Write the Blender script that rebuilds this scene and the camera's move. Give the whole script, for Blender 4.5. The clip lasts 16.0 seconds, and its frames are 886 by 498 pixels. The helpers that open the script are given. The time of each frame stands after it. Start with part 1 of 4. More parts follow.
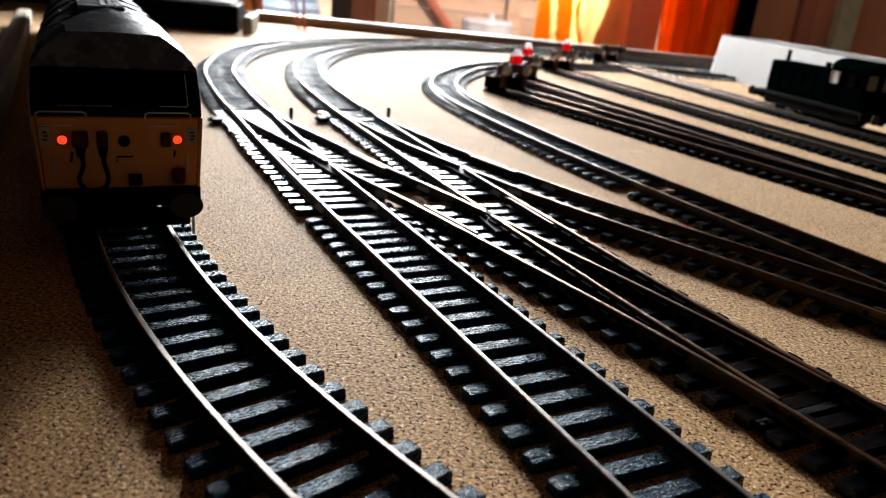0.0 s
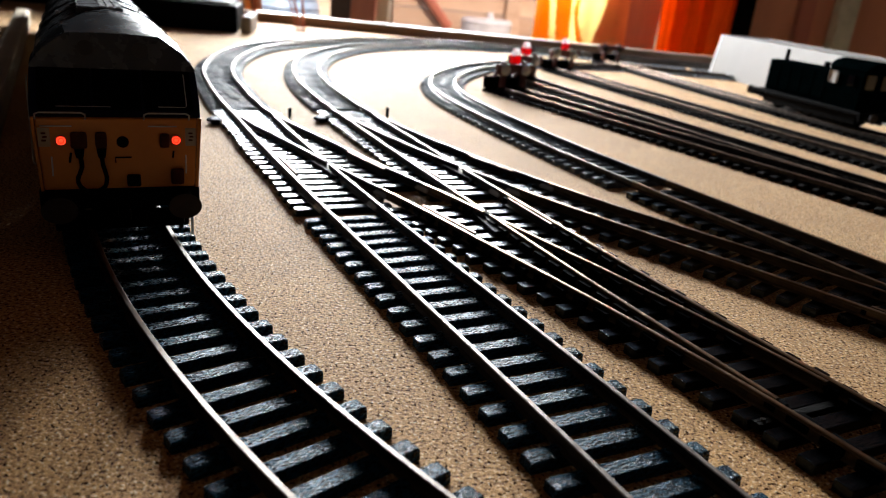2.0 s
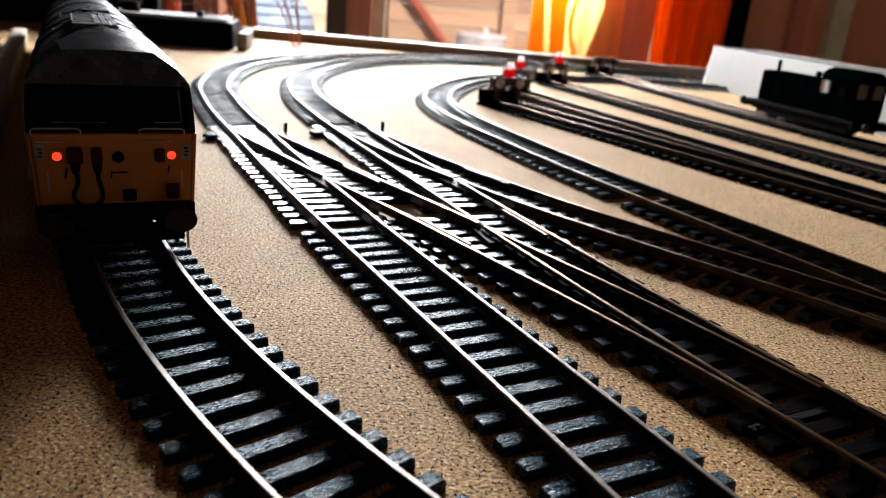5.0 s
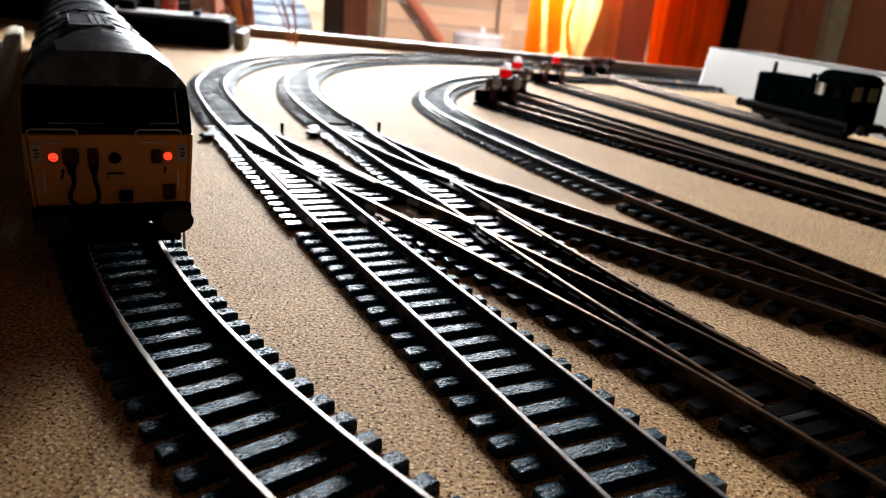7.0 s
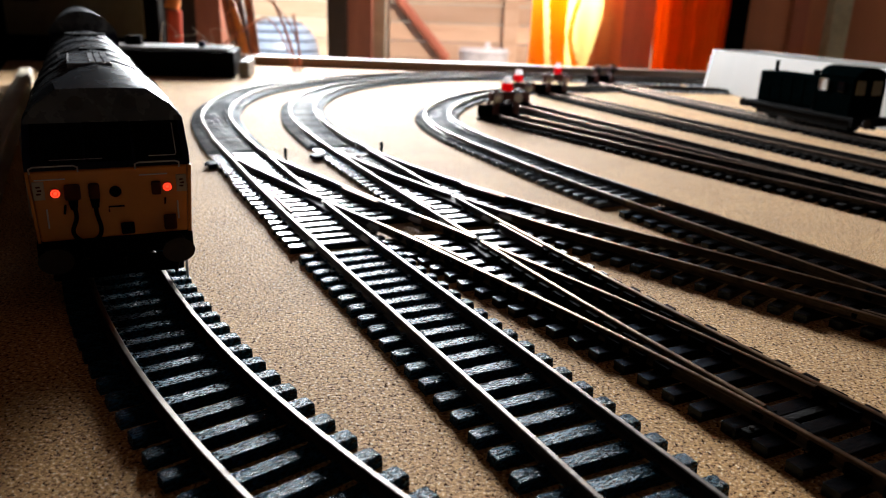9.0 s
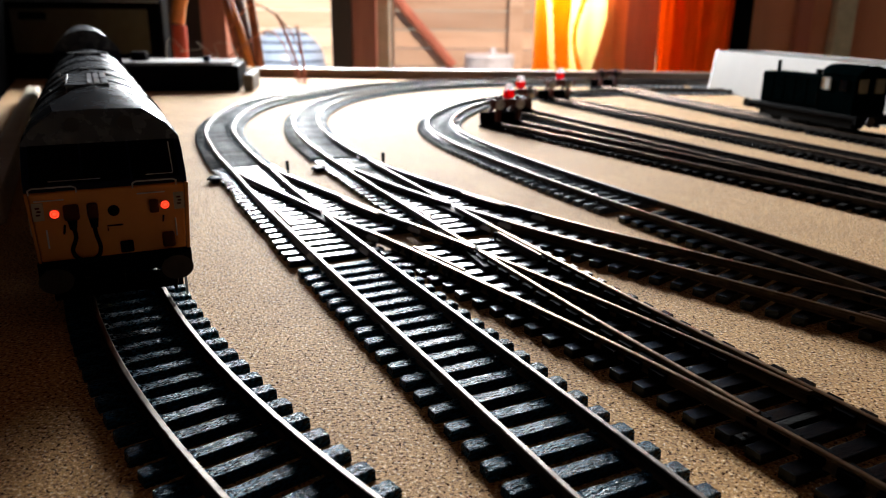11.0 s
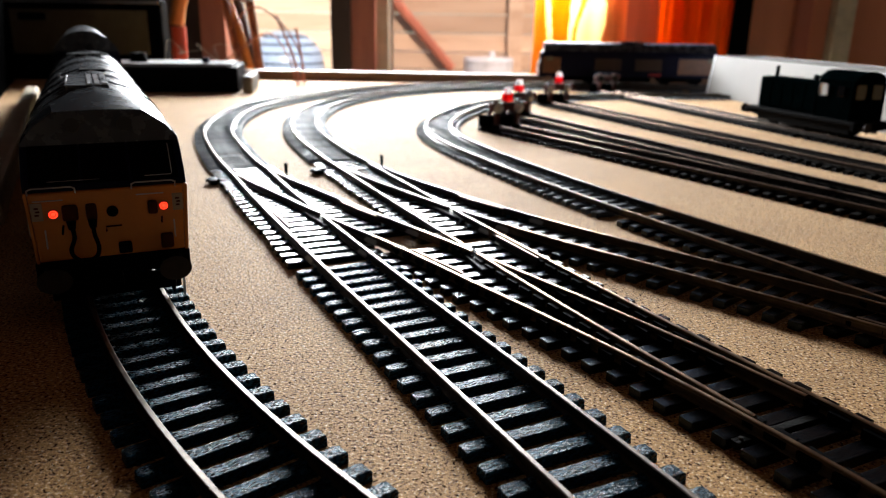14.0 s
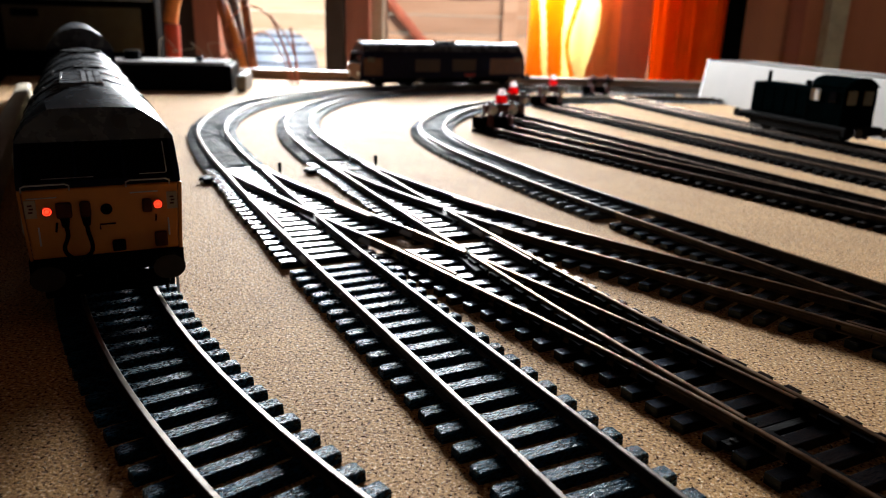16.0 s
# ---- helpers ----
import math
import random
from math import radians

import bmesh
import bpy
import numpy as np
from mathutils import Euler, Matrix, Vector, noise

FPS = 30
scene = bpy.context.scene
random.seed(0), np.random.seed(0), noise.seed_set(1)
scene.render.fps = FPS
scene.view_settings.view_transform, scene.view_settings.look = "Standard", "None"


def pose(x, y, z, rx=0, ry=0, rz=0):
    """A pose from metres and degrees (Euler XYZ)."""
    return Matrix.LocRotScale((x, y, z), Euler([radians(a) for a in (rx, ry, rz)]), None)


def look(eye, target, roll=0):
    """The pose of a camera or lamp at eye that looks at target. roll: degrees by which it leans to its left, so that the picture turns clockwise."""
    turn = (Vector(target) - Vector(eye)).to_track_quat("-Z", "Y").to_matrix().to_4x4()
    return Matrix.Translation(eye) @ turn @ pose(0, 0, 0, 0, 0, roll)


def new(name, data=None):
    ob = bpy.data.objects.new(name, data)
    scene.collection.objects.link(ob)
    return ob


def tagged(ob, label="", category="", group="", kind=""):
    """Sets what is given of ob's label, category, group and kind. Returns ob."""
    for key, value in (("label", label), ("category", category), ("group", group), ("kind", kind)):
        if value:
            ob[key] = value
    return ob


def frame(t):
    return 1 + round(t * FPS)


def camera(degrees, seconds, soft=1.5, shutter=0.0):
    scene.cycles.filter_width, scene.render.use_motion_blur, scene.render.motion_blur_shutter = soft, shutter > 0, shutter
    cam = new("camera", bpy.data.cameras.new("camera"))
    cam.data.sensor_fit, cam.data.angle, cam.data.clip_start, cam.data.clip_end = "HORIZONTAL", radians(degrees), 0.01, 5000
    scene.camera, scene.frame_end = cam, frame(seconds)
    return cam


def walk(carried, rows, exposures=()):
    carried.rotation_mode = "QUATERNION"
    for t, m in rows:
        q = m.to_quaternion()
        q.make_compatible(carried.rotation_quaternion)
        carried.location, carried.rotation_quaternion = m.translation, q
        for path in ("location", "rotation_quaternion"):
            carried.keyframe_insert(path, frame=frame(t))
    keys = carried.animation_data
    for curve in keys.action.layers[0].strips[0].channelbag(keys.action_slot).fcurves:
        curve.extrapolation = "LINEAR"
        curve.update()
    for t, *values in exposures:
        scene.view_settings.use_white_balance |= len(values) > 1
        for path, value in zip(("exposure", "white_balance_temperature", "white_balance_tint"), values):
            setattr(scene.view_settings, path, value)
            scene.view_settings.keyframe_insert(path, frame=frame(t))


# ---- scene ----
cam = camera(62.0, 16.0, soft=1.0)
# seconds, millimetres from the first eye, yaw, pitch, lean
PATH = [
    (0.0, 0.0, 0.0, 67.81, 0.0, -19.967, 5.785), (0.5, -0.01, -0.02, 68.34, -0.079, -19.993, 5.842),
    (1.0, 0.11, -0.41, 68.36, -0.095, -19.751, 5.798), (1.5, 0.07, 0.04, 68.22, -0.049, -20.024, 5.768),
    (2.0, 0.17, -0.16, 68.11, -0.062, -20.014, 5.739), (2.5, 0.14, -0.2, 67.98, -0.086, -19.851, 5.761),
    (3.0, 0.26, -0.03, 68.26, 0.01, -20.006, 5.656), (3.5, 0.9, -1.0, 68.07, -0.227, -19.138, 5.161),
    (4.0, 0.81, -1.05, 67.75, -0.05, -19.004, 5.004), (6.5, 1.21, -1.59, 68.42, -0.356, -18.781, 5.393),
    (7.0, 1.2, -1.74, 68.65, -0.414, -18.953, 5.401), (7.5, 1.42, -1.94, 68.68, -0.523, -18.926, 5.366),
    (8.0, 1.8, -2.03, 68.34, -0.321, -18.933, 4.93), (8.5, 3.59, -2.57, 68.65, 0.343, -18.074, 3.324),
    (11.0, 9.09, -3.36, 70.68, 1.888, -17.34, 0.523), (11.5, 9.08, -4.26, 70.82, 1.786, -15.756, 0.703),
    (12.0, 8.66, -3.68, 70.22, 1.785, -16.431, 0.862), (12.5, 8.88, -3.47, 70.39, 1.841, -16.979, 0.86),
    (13.0, 9.07, -3.36, 70.6, 1.916, -17.084, 0.814), (13.5, 9.19, -3.36, 70.77, 1.884, -17.272, 0.803),
    (14.0, 9.07, -3.78, 70.74, 1.72, -17.106, 0.924), (14.5, 8.83, -4.09, 70.85, 1.515, -16.933, 1.284),
    (15.0, 8.61, -4.19, 70.69, 1.251, -16.737, 1.485), (15.5, 8.39, -4.43, 70.62, 1.128, -16.96, 1.618),
    (16.0, 8.61, -4.36, 70.88, 1.084, -17.014, 1.623),
]
MM = 0.001
walk(cam, [(t, pose(x * MM, y * MM, z * MM, 90 + pitch, 0, yaw) @ pose(0, 0, 0, 0, 0, lean)) for t, x, y, z, yaw, pitch, lean in PATH])
# a small phone lens, held close: near track sharp, the room soft
cam.data.dof.use_dof = True
cam.data.dof.focus_distance = 0.15
cam.data.dof.aperture_fstop = 30.0

# ---- light ----
world = bpy.data.worlds.new("world")
scene.world = world
world.use_nodes = True
wn = world.node_tree.nodes
sky = wn.new("ShaderNodeTexSky")
sky.sky_type = "NISHITA"
sky.sun_disc = False
sky.sun_elevation = radians(38)
sky.sun_rotation = radians(166)
world.node_tree.links.new(sky.outputs[0], wn["Background"].inputs[0])
wn["Background"].inputs[1].default_value = 0.14

sun = new("sun", bpy.data.lights.new("sun", "SUN"))
sun.data.energy = 4.0
sun.data.angle = radians(0.5)
sun.data.color = (1.0, 0.93, 0.82)
sun.matrix_world = look((1.2, -2.6, 3.8), (0, 2.2, 0))

# daylight that comes in through the clear part of the window, beside the hung jackets
def window_light(name, x, y, z, w, h, power, tx, ty):
    lamp = new(name, bpy.data.lights.new(name, "AREA"))
    lamp.data.shape, lamp.data.size, lamp.data.size_y = "RECTANGLE", w, h
    lamp.data.energy = power
    lamp.data.color = (0.94, 0.975, 1.0)
    lamp.matrix_world = look((x, y, z), (tx, ty, z - 0.2))
    return lamp


window_light("window_light", -0.045, 1.53, 0.385, 0.2, 0.31, 9.5, 0.3, 0.3)
window_light("window_light_right", 0.2, 1.545, 0.33, 0.18, 0.4, 3.0, 0.2, 0.3)
window_light("window_light_left", -0.366, 1.53, 0.385, 0.18, 0.31, 16.8, -0.1, 0.3)
scene.view_settings.exposure = 1.0


# ---- materials ----
def mat(name, base, rough=0.6, metal=0.0, second=None, scale=60.0, bump=0.0, bump_scale=None, stretch=(1, 1, 1), spec=0.5, detail=6.0, fac=(0.35, 0.7), random_value=0.0):
    """A surface with two-scale noise between two colours, fine relief, and roughness that varies with it."""
    m = bpy.data.materials.new(name)
    m.use_nodes = True
    nt = m.node_tree
    b = nt.nodes["Principled BSDF"]
    b.inputs["Roughness"].default_value = rough
    b.inputs["Metallic"].default_value = metal
    b.inputs["Specular IOR Level"].default_value = spec
    if second is None:
        second = tuple(c * 0.72 for c in base)
    tc = nt.nodes.new("ShaderNodeTexCoord")
    mp = nt.nodes.new("ShaderNodeMapping")
    mp.inputs["Scale"].default_value = stretch
    nt.links.new(tc.outputs["Object"], mp.inputs[0])
    n1 = nt.nodes.new("ShaderNodeTexNoise")
    n1.inputs["Scale"].default_value = scale
    n1.inputs["Detail"].default_value = detail
    n1.inputs["Roughness"].default_value = 0.65
    nt.links.new(mp.outputs[0], n1.inputs["Vector"])
    ramp = nt.nodes.new("ShaderNodeValToRGB")
    ramp.color_ramp.elements[0].position, ramp.color_ramp.elements[1].position = fac
    ramp.color_ramp.elements[0].color = (*second, 1)
    ramp.color_ramp.elements[1].color = (*base, 1)
    nt.links.new(n1.outputs["Fac"], ramp.inputs[0])
    colour = ramp.outputs[0]
    n2 = nt.nodes.new("ShaderNodeTexNoise")
    n2.inputs["Scale"].default_value = scale * 0.13
    n2.inputs["Detail"].default_value = 3.0
    nt.links.new(mp.outputs[0], n2.inputs["Vector"])
    mr = nt.nodes.new("ShaderNodeMapRange")
    mr.inputs["From Min"].default_value, mr.inputs["From Max"].default_value = 0.3, 0.7
    mr.inputs["To Min"].default_value, mr.inputs["To Max"].default_value = 0.82, 1.12
    nt.links.new(n2.outputs["Fac"], mr.inputs["Value"])
    hsv = nt.nodes.new("ShaderNodeHueSaturation")
    nt.links.new(colour, hsv.inputs["Color"])
    nt.links.new(mr.outputs[0], hsv.inputs["Value"])
    colour = hsv.outputs[0]
    if random_value:
        oi = nt.nodes.new("ShaderNodeObjectInfo")
        mr2 = nt.nodes.new("ShaderNodeMapRange")
        mr2.inputs["To Min"].default_value, mr2.inputs["To Max"].default_value = 1 - random_value, 1 + random_value
        nt.links.new(oi.outputs["Random"], mr2.inputs["Value"])
        h2 = nt.nodes.new("ShaderNodeHueSaturation")
        nt.links.new(colour, h2.inputs["Color"])
        nt.links.new(mr2.outputs[0], h2.inputs["Value"])
        colour = h2.outputs[0]
    nt.links.new(colour, b.inputs["Base Color"])
    rr = nt.nodes.new("ShaderNodeMapRange")
    rr.inputs["To Min"].default_value, rr.inputs["To Max"].default_value = max(0.02, rough - 0.1), min(1, rough + 0.12)
    nt.links.new(n1.outputs["Fac"], rr.inputs["Value"])
    nt.links.new(rr.outputs[0], b.inputs["Roughness"])
    if bump:
        n3 = nt.nodes.new("ShaderNodeTexNoise")
        n3.inputs["Scale"].default_value = bump_scale or scale * 2
        n3.inputs["Detail"].default_value = 4.0
        nt.links.new(mp.outputs[0], n3.inputs["Vector"])
        bp = nt.nodes.new("ShaderNodeBump")
        bp.inputs["Strength"].default_value = bump
        bp.inputs["Distance"].default_value = 0.0004
        nt.links.new(n3.outputs["Fac"], bp.inputs["Height"])
        nt.links.new(bp.outputs[0], b.inputs["Normal"])
    return m


def glow(name, colour, strength):
    m = bpy.data.materials.new(name)
    m.use_nodes = True
    b = m.node_tree.nodes["Principled BSDF"]
    b.inputs["Base Color"].default_value = (*colour, 1)
    b.inputs["Emission Color"].default_value = (*colour, 1)
    b.inputs["Emission Strength"].default_value = strength
    return m


def board_material():
    """Cork-coloured fibre board: packed chips, dark specks, pale flecks, broad stains."""
    m = bpy.data.materials.new("cork_board")
    m.use_nodes = True
    nt = m.node_tree
    b = nt.nodes["Principled BSDF"]
    tc = nt.nodes.new("ShaderNodeTexCoord")

    def tex(kind, scale, **kw):
        n = nt.nodes.new(kind)
        n.inputs["Scale"].default_value = scale
        for k, v in kw.items():
            n.inputs[k].default_value = v
        nt.links.new(tc.outputs["Object"], n.inputs["Vector"])
        return n

    def ramp(src, stops):
        r = nt.nodes.new("ShaderNodeValToRGB")
        while len(r.color_ramp.elements) < len(stops):
            r.color_ramp.elements.new(0.5)
        for e, (p, c) in zip(r.color_ramp.elements, stops):
            e.position, e.color = p, (*c, 1)
        nt.links.new(src, r.inputs[0])
        return r.outputs[0]

    def mix(kind, f, a, c):
        x = nt.nodes.new("ShaderNodeMix")
        x.data_type, x.blend_type = "RGBA", kind
        if isinstance(f, float):
            x.inputs[0].default_value = f
        else:
            nt.links.new(f, x.inputs[0])
        nt.links.new(a, x.inputs[6])
        nt.links.new(c, x.inputs[7])
        return x.outputs[2]

    def plain(c):
        r = nt.nodes.new("ShaderNodeRGB")
        r.outputs[0].default_value = (*c, 1)
        return r.outputs[0]

    # fine pressed fibre, with bark specks and pale chips
    fine = tex("ShaderNodeTexNoise", 1480.0, Detail=2.5, Roughness=0.62)
    base = ramp(fine.outputs["Fac"], [(0.38, (0.17, 0.07, 0.02)), (0.43, (0.52, 0.265, 0.08)), (0.56, (0.68, 0.38, 0.125)), (0.61, (0.79, 0.48, 0.185)), (0.64, (1.0, 0.84, 0.55))])
    chip = tex("ShaderNodeTexVoronoi", 1500.0, Randomness=1.0)
    split = nt.nodes.new("ShaderNodeSeparateColor")
    nt.links.new(chip.outputs["Color"], split.inputs[0])
    c = base
    tint = ramp(split.outputs[1], [(0.0, (0.8, 0.77, 0.74)), (1.0, (1.1, 1.1, 1.1))])
    c = mix("MULTIPLY", 1.0, c, tint)
    pore = tex("ShaderNodeTexNoise", 1380.0, Detail=1.0, Roughness=0.4)
    dark = ramp(pore.outputs["Fac"], [(0.35, (1, 1, 1)), (0.37, (0, 0, 0))])
    c = mix("MIX", dark, c, plain((0.04, 0.016, 0.006)))
    broad = tex("ShaderNodeTexNoise", 26.0, Detail=5.0)
    tone = ramp(broad.outputs["Fac"], [(0.3, (0.84, 0.8, 0.74)), (0.7, (1.06, 1.05, 1.04))])
    c = mix("MULTIPLY", 1.0, c, tone)
    nt.links.new(c, b.inputs["Base Color"])
    nap = ramp(dark, [(0.0, (0.19, 0.19, 0.19)), (1.0, (0.0, 0.0, 0.0))])
    nt.links.new(nap, b.inputs["Sheen Weight"])
    b.inputs["Sheen Tint"].default_value = (1.0, 0.94, 0.82, 1.0)
    b.inputs["Sheen Roughness"].default_value = 0.4
    b.inputs["Roughness"].default_value = 0.76
    gloss = ramp(dark, [(0.0, (0.24, 0.24, 0.24)), (1.0, (0.0, 0.0, 0.0))])
    nt.links.new(gloss, b.inputs["Specular IOR Level"])
    bp = nt.nodes.new("ShaderNodeBump")
    bp.inputs["Strength"].default_value = 0.7
    bp.inputs["Distance"].default_value = 0.0004
    nt.links.new(fine.outputs["Fac"], bp.inputs["Height"])
    bp2 = nt.nodes.new("ShaderNodeBump")
    bp2.invert = True
    bp2.inputs["Strength"].default_value = 0.7
    bp2.inputs["Distance"].default_value = 0.0004
    nt.links.new(dark, bp2.inputs["Height"])
    nt.links.new(bp.outputs[0], bp2.inputs["Normal"])
    nt.links.new(bp2.outputs[0], b.inputs["Normal"])
    return m


M_BOARD = board_material()
# black plastic; the sky's blue reflection is put into base colour and specular tint
M_SLEEPER = mat("black_sleeper_blue_sheen", (0.012, 0.07, 0.125), 0.27, 0, (0.001, 0.004, 0.007), 2200, 1.0, 2600, (0.5, 1, 1), 0.12, fac=(0.44, 0.6), random_value=0.3)
for node in M_SLEEPER.node_tree.nodes:
    if node.bl_idname == "ShaderNodeBump":
        node.inputs["Distance"].default_value = 0.0012
M_SLEEPER.node_tree.nodes["Principled BSDF"].inputs["Specular Tint"].default_value = (0.36, 0.7, 1.0, 1.0)
# far sleepers: the window's grazing sheen is put into a paler blue-grey colour
M_SLEEPER_FAR = mat("far_sleeper_pale_sheen", (0.15, 0.18, 0.21), 0.5, 0, (0.06, 0.075, 0.09), 1500, 0.6, 2600, (0.3, 1, 1), 0.12, random_value=0.35)
M_SLEEPER_OLD = mat("dusty_black_sleeper", (0.007, 0.006, 0.005), 0.75, 0, (0.003, 0.002, 0.002), 1500, 1.0, 2600, (0.3, 1, 1), 0.05, random_value=0.3)
M_TIMBER = mat("polished_black_timber", (0.004, 0.005, 0.006), 0.22, 0, (0.002, 0.002, 0.003), 900, 0.35, 1500, (0.3, 1, 1), 0.28, random_value=0.3)
M_TIMBER.node_tree.nodes["Principled BSDF"].inputs["Specular Tint"].default_value = (0.8, 0.93, 1.0, 1.0)
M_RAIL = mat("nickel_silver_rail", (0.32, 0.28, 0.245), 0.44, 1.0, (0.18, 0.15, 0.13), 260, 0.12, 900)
M_RAIL_SIDE = mat("darker_rail_side", (0.055, 0.043, 0.036), 0.45, 0.6, (0.024, 0.018, 0.014), 300, 0.3, 1200)
M_RAIL_BRASS = mat("brassy_switch_rail", (0.5, 0.35, 0.21), 0.32, 1.0, (0.28, 0.17, 0.09), 180, 0.15, 900)
M_BRASS_SIDE = mat("dull_brass_rail_side", (0.12, 0.072, 0.024), 0.5, 0.3, (0.055, 0.03, 0.011), 300, 0.3, 1200)
M_RAIL_OLD = mat("tarnished_rail", (0.4, 0.27, 0.18), 0.36, 1.0, (0.2, 0.12, 0.08), 140, 0.2, 900)
M_JOINER = mat("bright_rail_joiner", (0.55, 0.5, 0.44), 0.38, 1.0)
M_WOOD_DARK = mat("dark_stained_timber", (0.06, 0.026, 0.015), 0.55, 0, (0.03, 0.013, 0.008), 30, 0.3, 120, (1, 1, 0.12))
M_WOOD_RED = mat("red_brown_timber", (0.58, 0.2, 0.12), 0.5, 0, (0.4, 0.125, 0.075), 30, 0.3, 120, (1, 1, 0.12))
M_WOOD_PALE = mat("pale_planed_timber", (0.66, 0.56, 0.42), 0.55, 0, (0.54, 0.44, 0.3), 40, 0.3, 160, (0.2, 1, 1))
M_BATTEN = mat("brown_edge_batten", (0.24, 0.13, 0.06), 0.45, 0, (0.14, 0.07, 0.035), 40, 0.3, 160, (0.15, 1, 1))
M_PANEL = mat("brown_wall_board", (0.82, 0.35, 0.19), 0.55, 0, (0.66, 0.26, 0.14), 8, 0.2, 60, (1, 1, 0.2))
M_FENCE = mat("sunlit_fence_board", (0.7, 0.51, 0.36), 0.75, 0, (0.52, 0.35, 0.23), 12, 0.4, 50, (0.1, 1, 1), random_value=0.15)
M_GROUND = mat("outdoor_ground", (0.32, 0.28, 0.22), 0.9, 0, (0.2, 0.17, 0.13), 6, 0.5, 40)
M_BLACK = mat("satin_black_plastic", (0.003, 0.003, 0.0035), 0.5, 0, (0.0015, 0.0015, 0.002), 200, 0.1, 800, spec=0.02)
M_GREY_ROOF = mat("dark_grey_roof", (0.045, 0.052, 0.064), 0.26, 0, (0.034, 0.04, 0.05), 160, 0.06, 700, spec=0.6)
M_NAVY = mat("navy_blue_body", (0.004, 0.005, 0.022), 0.4, 0, (0.003, 0.004, 0.015), 200, 0.05, 700, spec=0.1)
M_SOCKET = mat("dark_red_brown_plastic", (0.07, 0.013, 0.006), 0.5, 0, (0.04, 0.008, 0.004), 200, 0.1, 700, spec=0.1)
M_GRILLE = mat("dark_grille", (0.016, 0.017, 0.02), 0.6, 0, (0.012, 0.012, 0.014), 200)
M_YELLOW = mat("warning_yellow_paint", (0.58, 0.185, 0.01), 0.45, 0, (0.52, 0.155, 0.008), 160, 0.15, 700)
M_BUFFER = mat("oiled_dark_steel", (0.03, 0.02, 0.014), 0.5, 0.0, (0.018, 0.012, 0.008), 300, 0.1, 900, spec=0.15)
M_CAB_BROWN = mat("faded_brown_orange_paint", (0.17, 0.055, 0.016), 0.45, 0, (0.11, 0.035, 0.01), 160, 0.1, 700)
M_WHITE_WIRE = mat("white_metal_rail", (0.55, 0.52, 0.46), 0.35)
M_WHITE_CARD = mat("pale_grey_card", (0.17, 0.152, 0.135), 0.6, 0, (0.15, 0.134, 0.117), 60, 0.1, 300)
M_WHITE_EDGE = mat("bright_white_plastic", (0.85, 0.86, 0.88), 0.4)
M_STOP_RED = mat("dark_red_painted_timber", (0.11, 0.014, 0.012), 0.5, 0, (0.05, 0.008, 0.007), 200, 0.2, 700)
M_PAD = mat("bright_buffer_pad", (0.9, 0.9, 0.92), 0.3)
M_RED = mat("red_paint", (0.6, 0.02, 0.02), 0.35)
M_RED_TUBE = mat("red_sleeve", (0.55, 0.06, 0.02), 0.4)
M_ORANGE_TUBE = mat("orange_hose", (0.75, 0.26, 0.06), 0.4)
M_HOSE_BROWN = mat("brown_orange_hose", (0.34, 0.11, 0.045), 0.4, 0, (0.16, 0.045, 0.02), 60, 0.4, 200)
M_STEEL = mat("steel", (0.6, 0.6, 0.62), 0.3, 1.0)
M_GLASS_DARK = mat("smoked_cab_glass", (0.002, 0.002, 0.003), 0.08, 0, (0.002, 0.002, 0.002), 50, 0, spec=0.08)
M_TAIL = glow("lit_red_tail_lamp", (1.0, 0.045, 0.015), 1.1)
M_PLATE = mat("dull_pale_plate", (0.36, 0.29, 0.19), 0.5)
M_CREAM = mat("cream_painted_strip", (0.78, 0.74, 0.55), 0.5)
M_GREEN = mat("dark_green_body", (0.0008, 0.003, 0.0035), 0.6, 0, (0.0005, 0.0012, 0.0012), 200, 0.0, 700, spec=0.0)
M_BLUE_TUB = mat("pale_blue_plastic", (0.33, 0.4, 0.52), 0.35)
M_BEIGE = mat("beige_box_face", (0.13, 0.11, 0.065), 0.55)


def cloth_material(name, colour, glowing):
    """Thin cloth that lets the window's light through."""
    m = bpy.data.materials.new(name)
    m.use_nodes = True
    nt = m.node_tree
    b = nt.nodes["Principled BSDF"]
    b.inputs["Roughness"].default_value = 0.7
    tc = nt.nodes.new("ShaderNodeTexCoord")
    n = nt.nodes.new("ShaderNodeTexNoise")
    n.inputs["Scale"].default_value = 30.0
    nt.links.new(tc.outputs["Object"], n.inputs["Vector"])
    r = nt.nodes.new("ShaderNodeValToRGB")
    r.color_ramp.elements[0].color = (*[c * 0.8 for c in colour], 1)
    r.color_ramp.elements[1].color = (*colour, 1)
    nt.links.new(n.outputs["Fac"], r.inputs[0])
    nt.links.new(r.outputs[0], b.inputs["Base Color"])
    tr = nt.nodes.new("ShaderNodeBsdfTranslucent")
    nt.links.new(r.outputs[0], tr.inputs["Color"])
    mx = nt.nodes.new("ShaderNodeMixShader")
    mx.inputs[0].default_value = glowing
    nt.links.new(b.outputs[0], mx.inputs[1])
    nt.links.new(tr.outputs[0], mx.inputs[2])
    nt.links.new(mx.outputs[0], nt.nodes["Material Output"].inputs["Surface"])
    return m


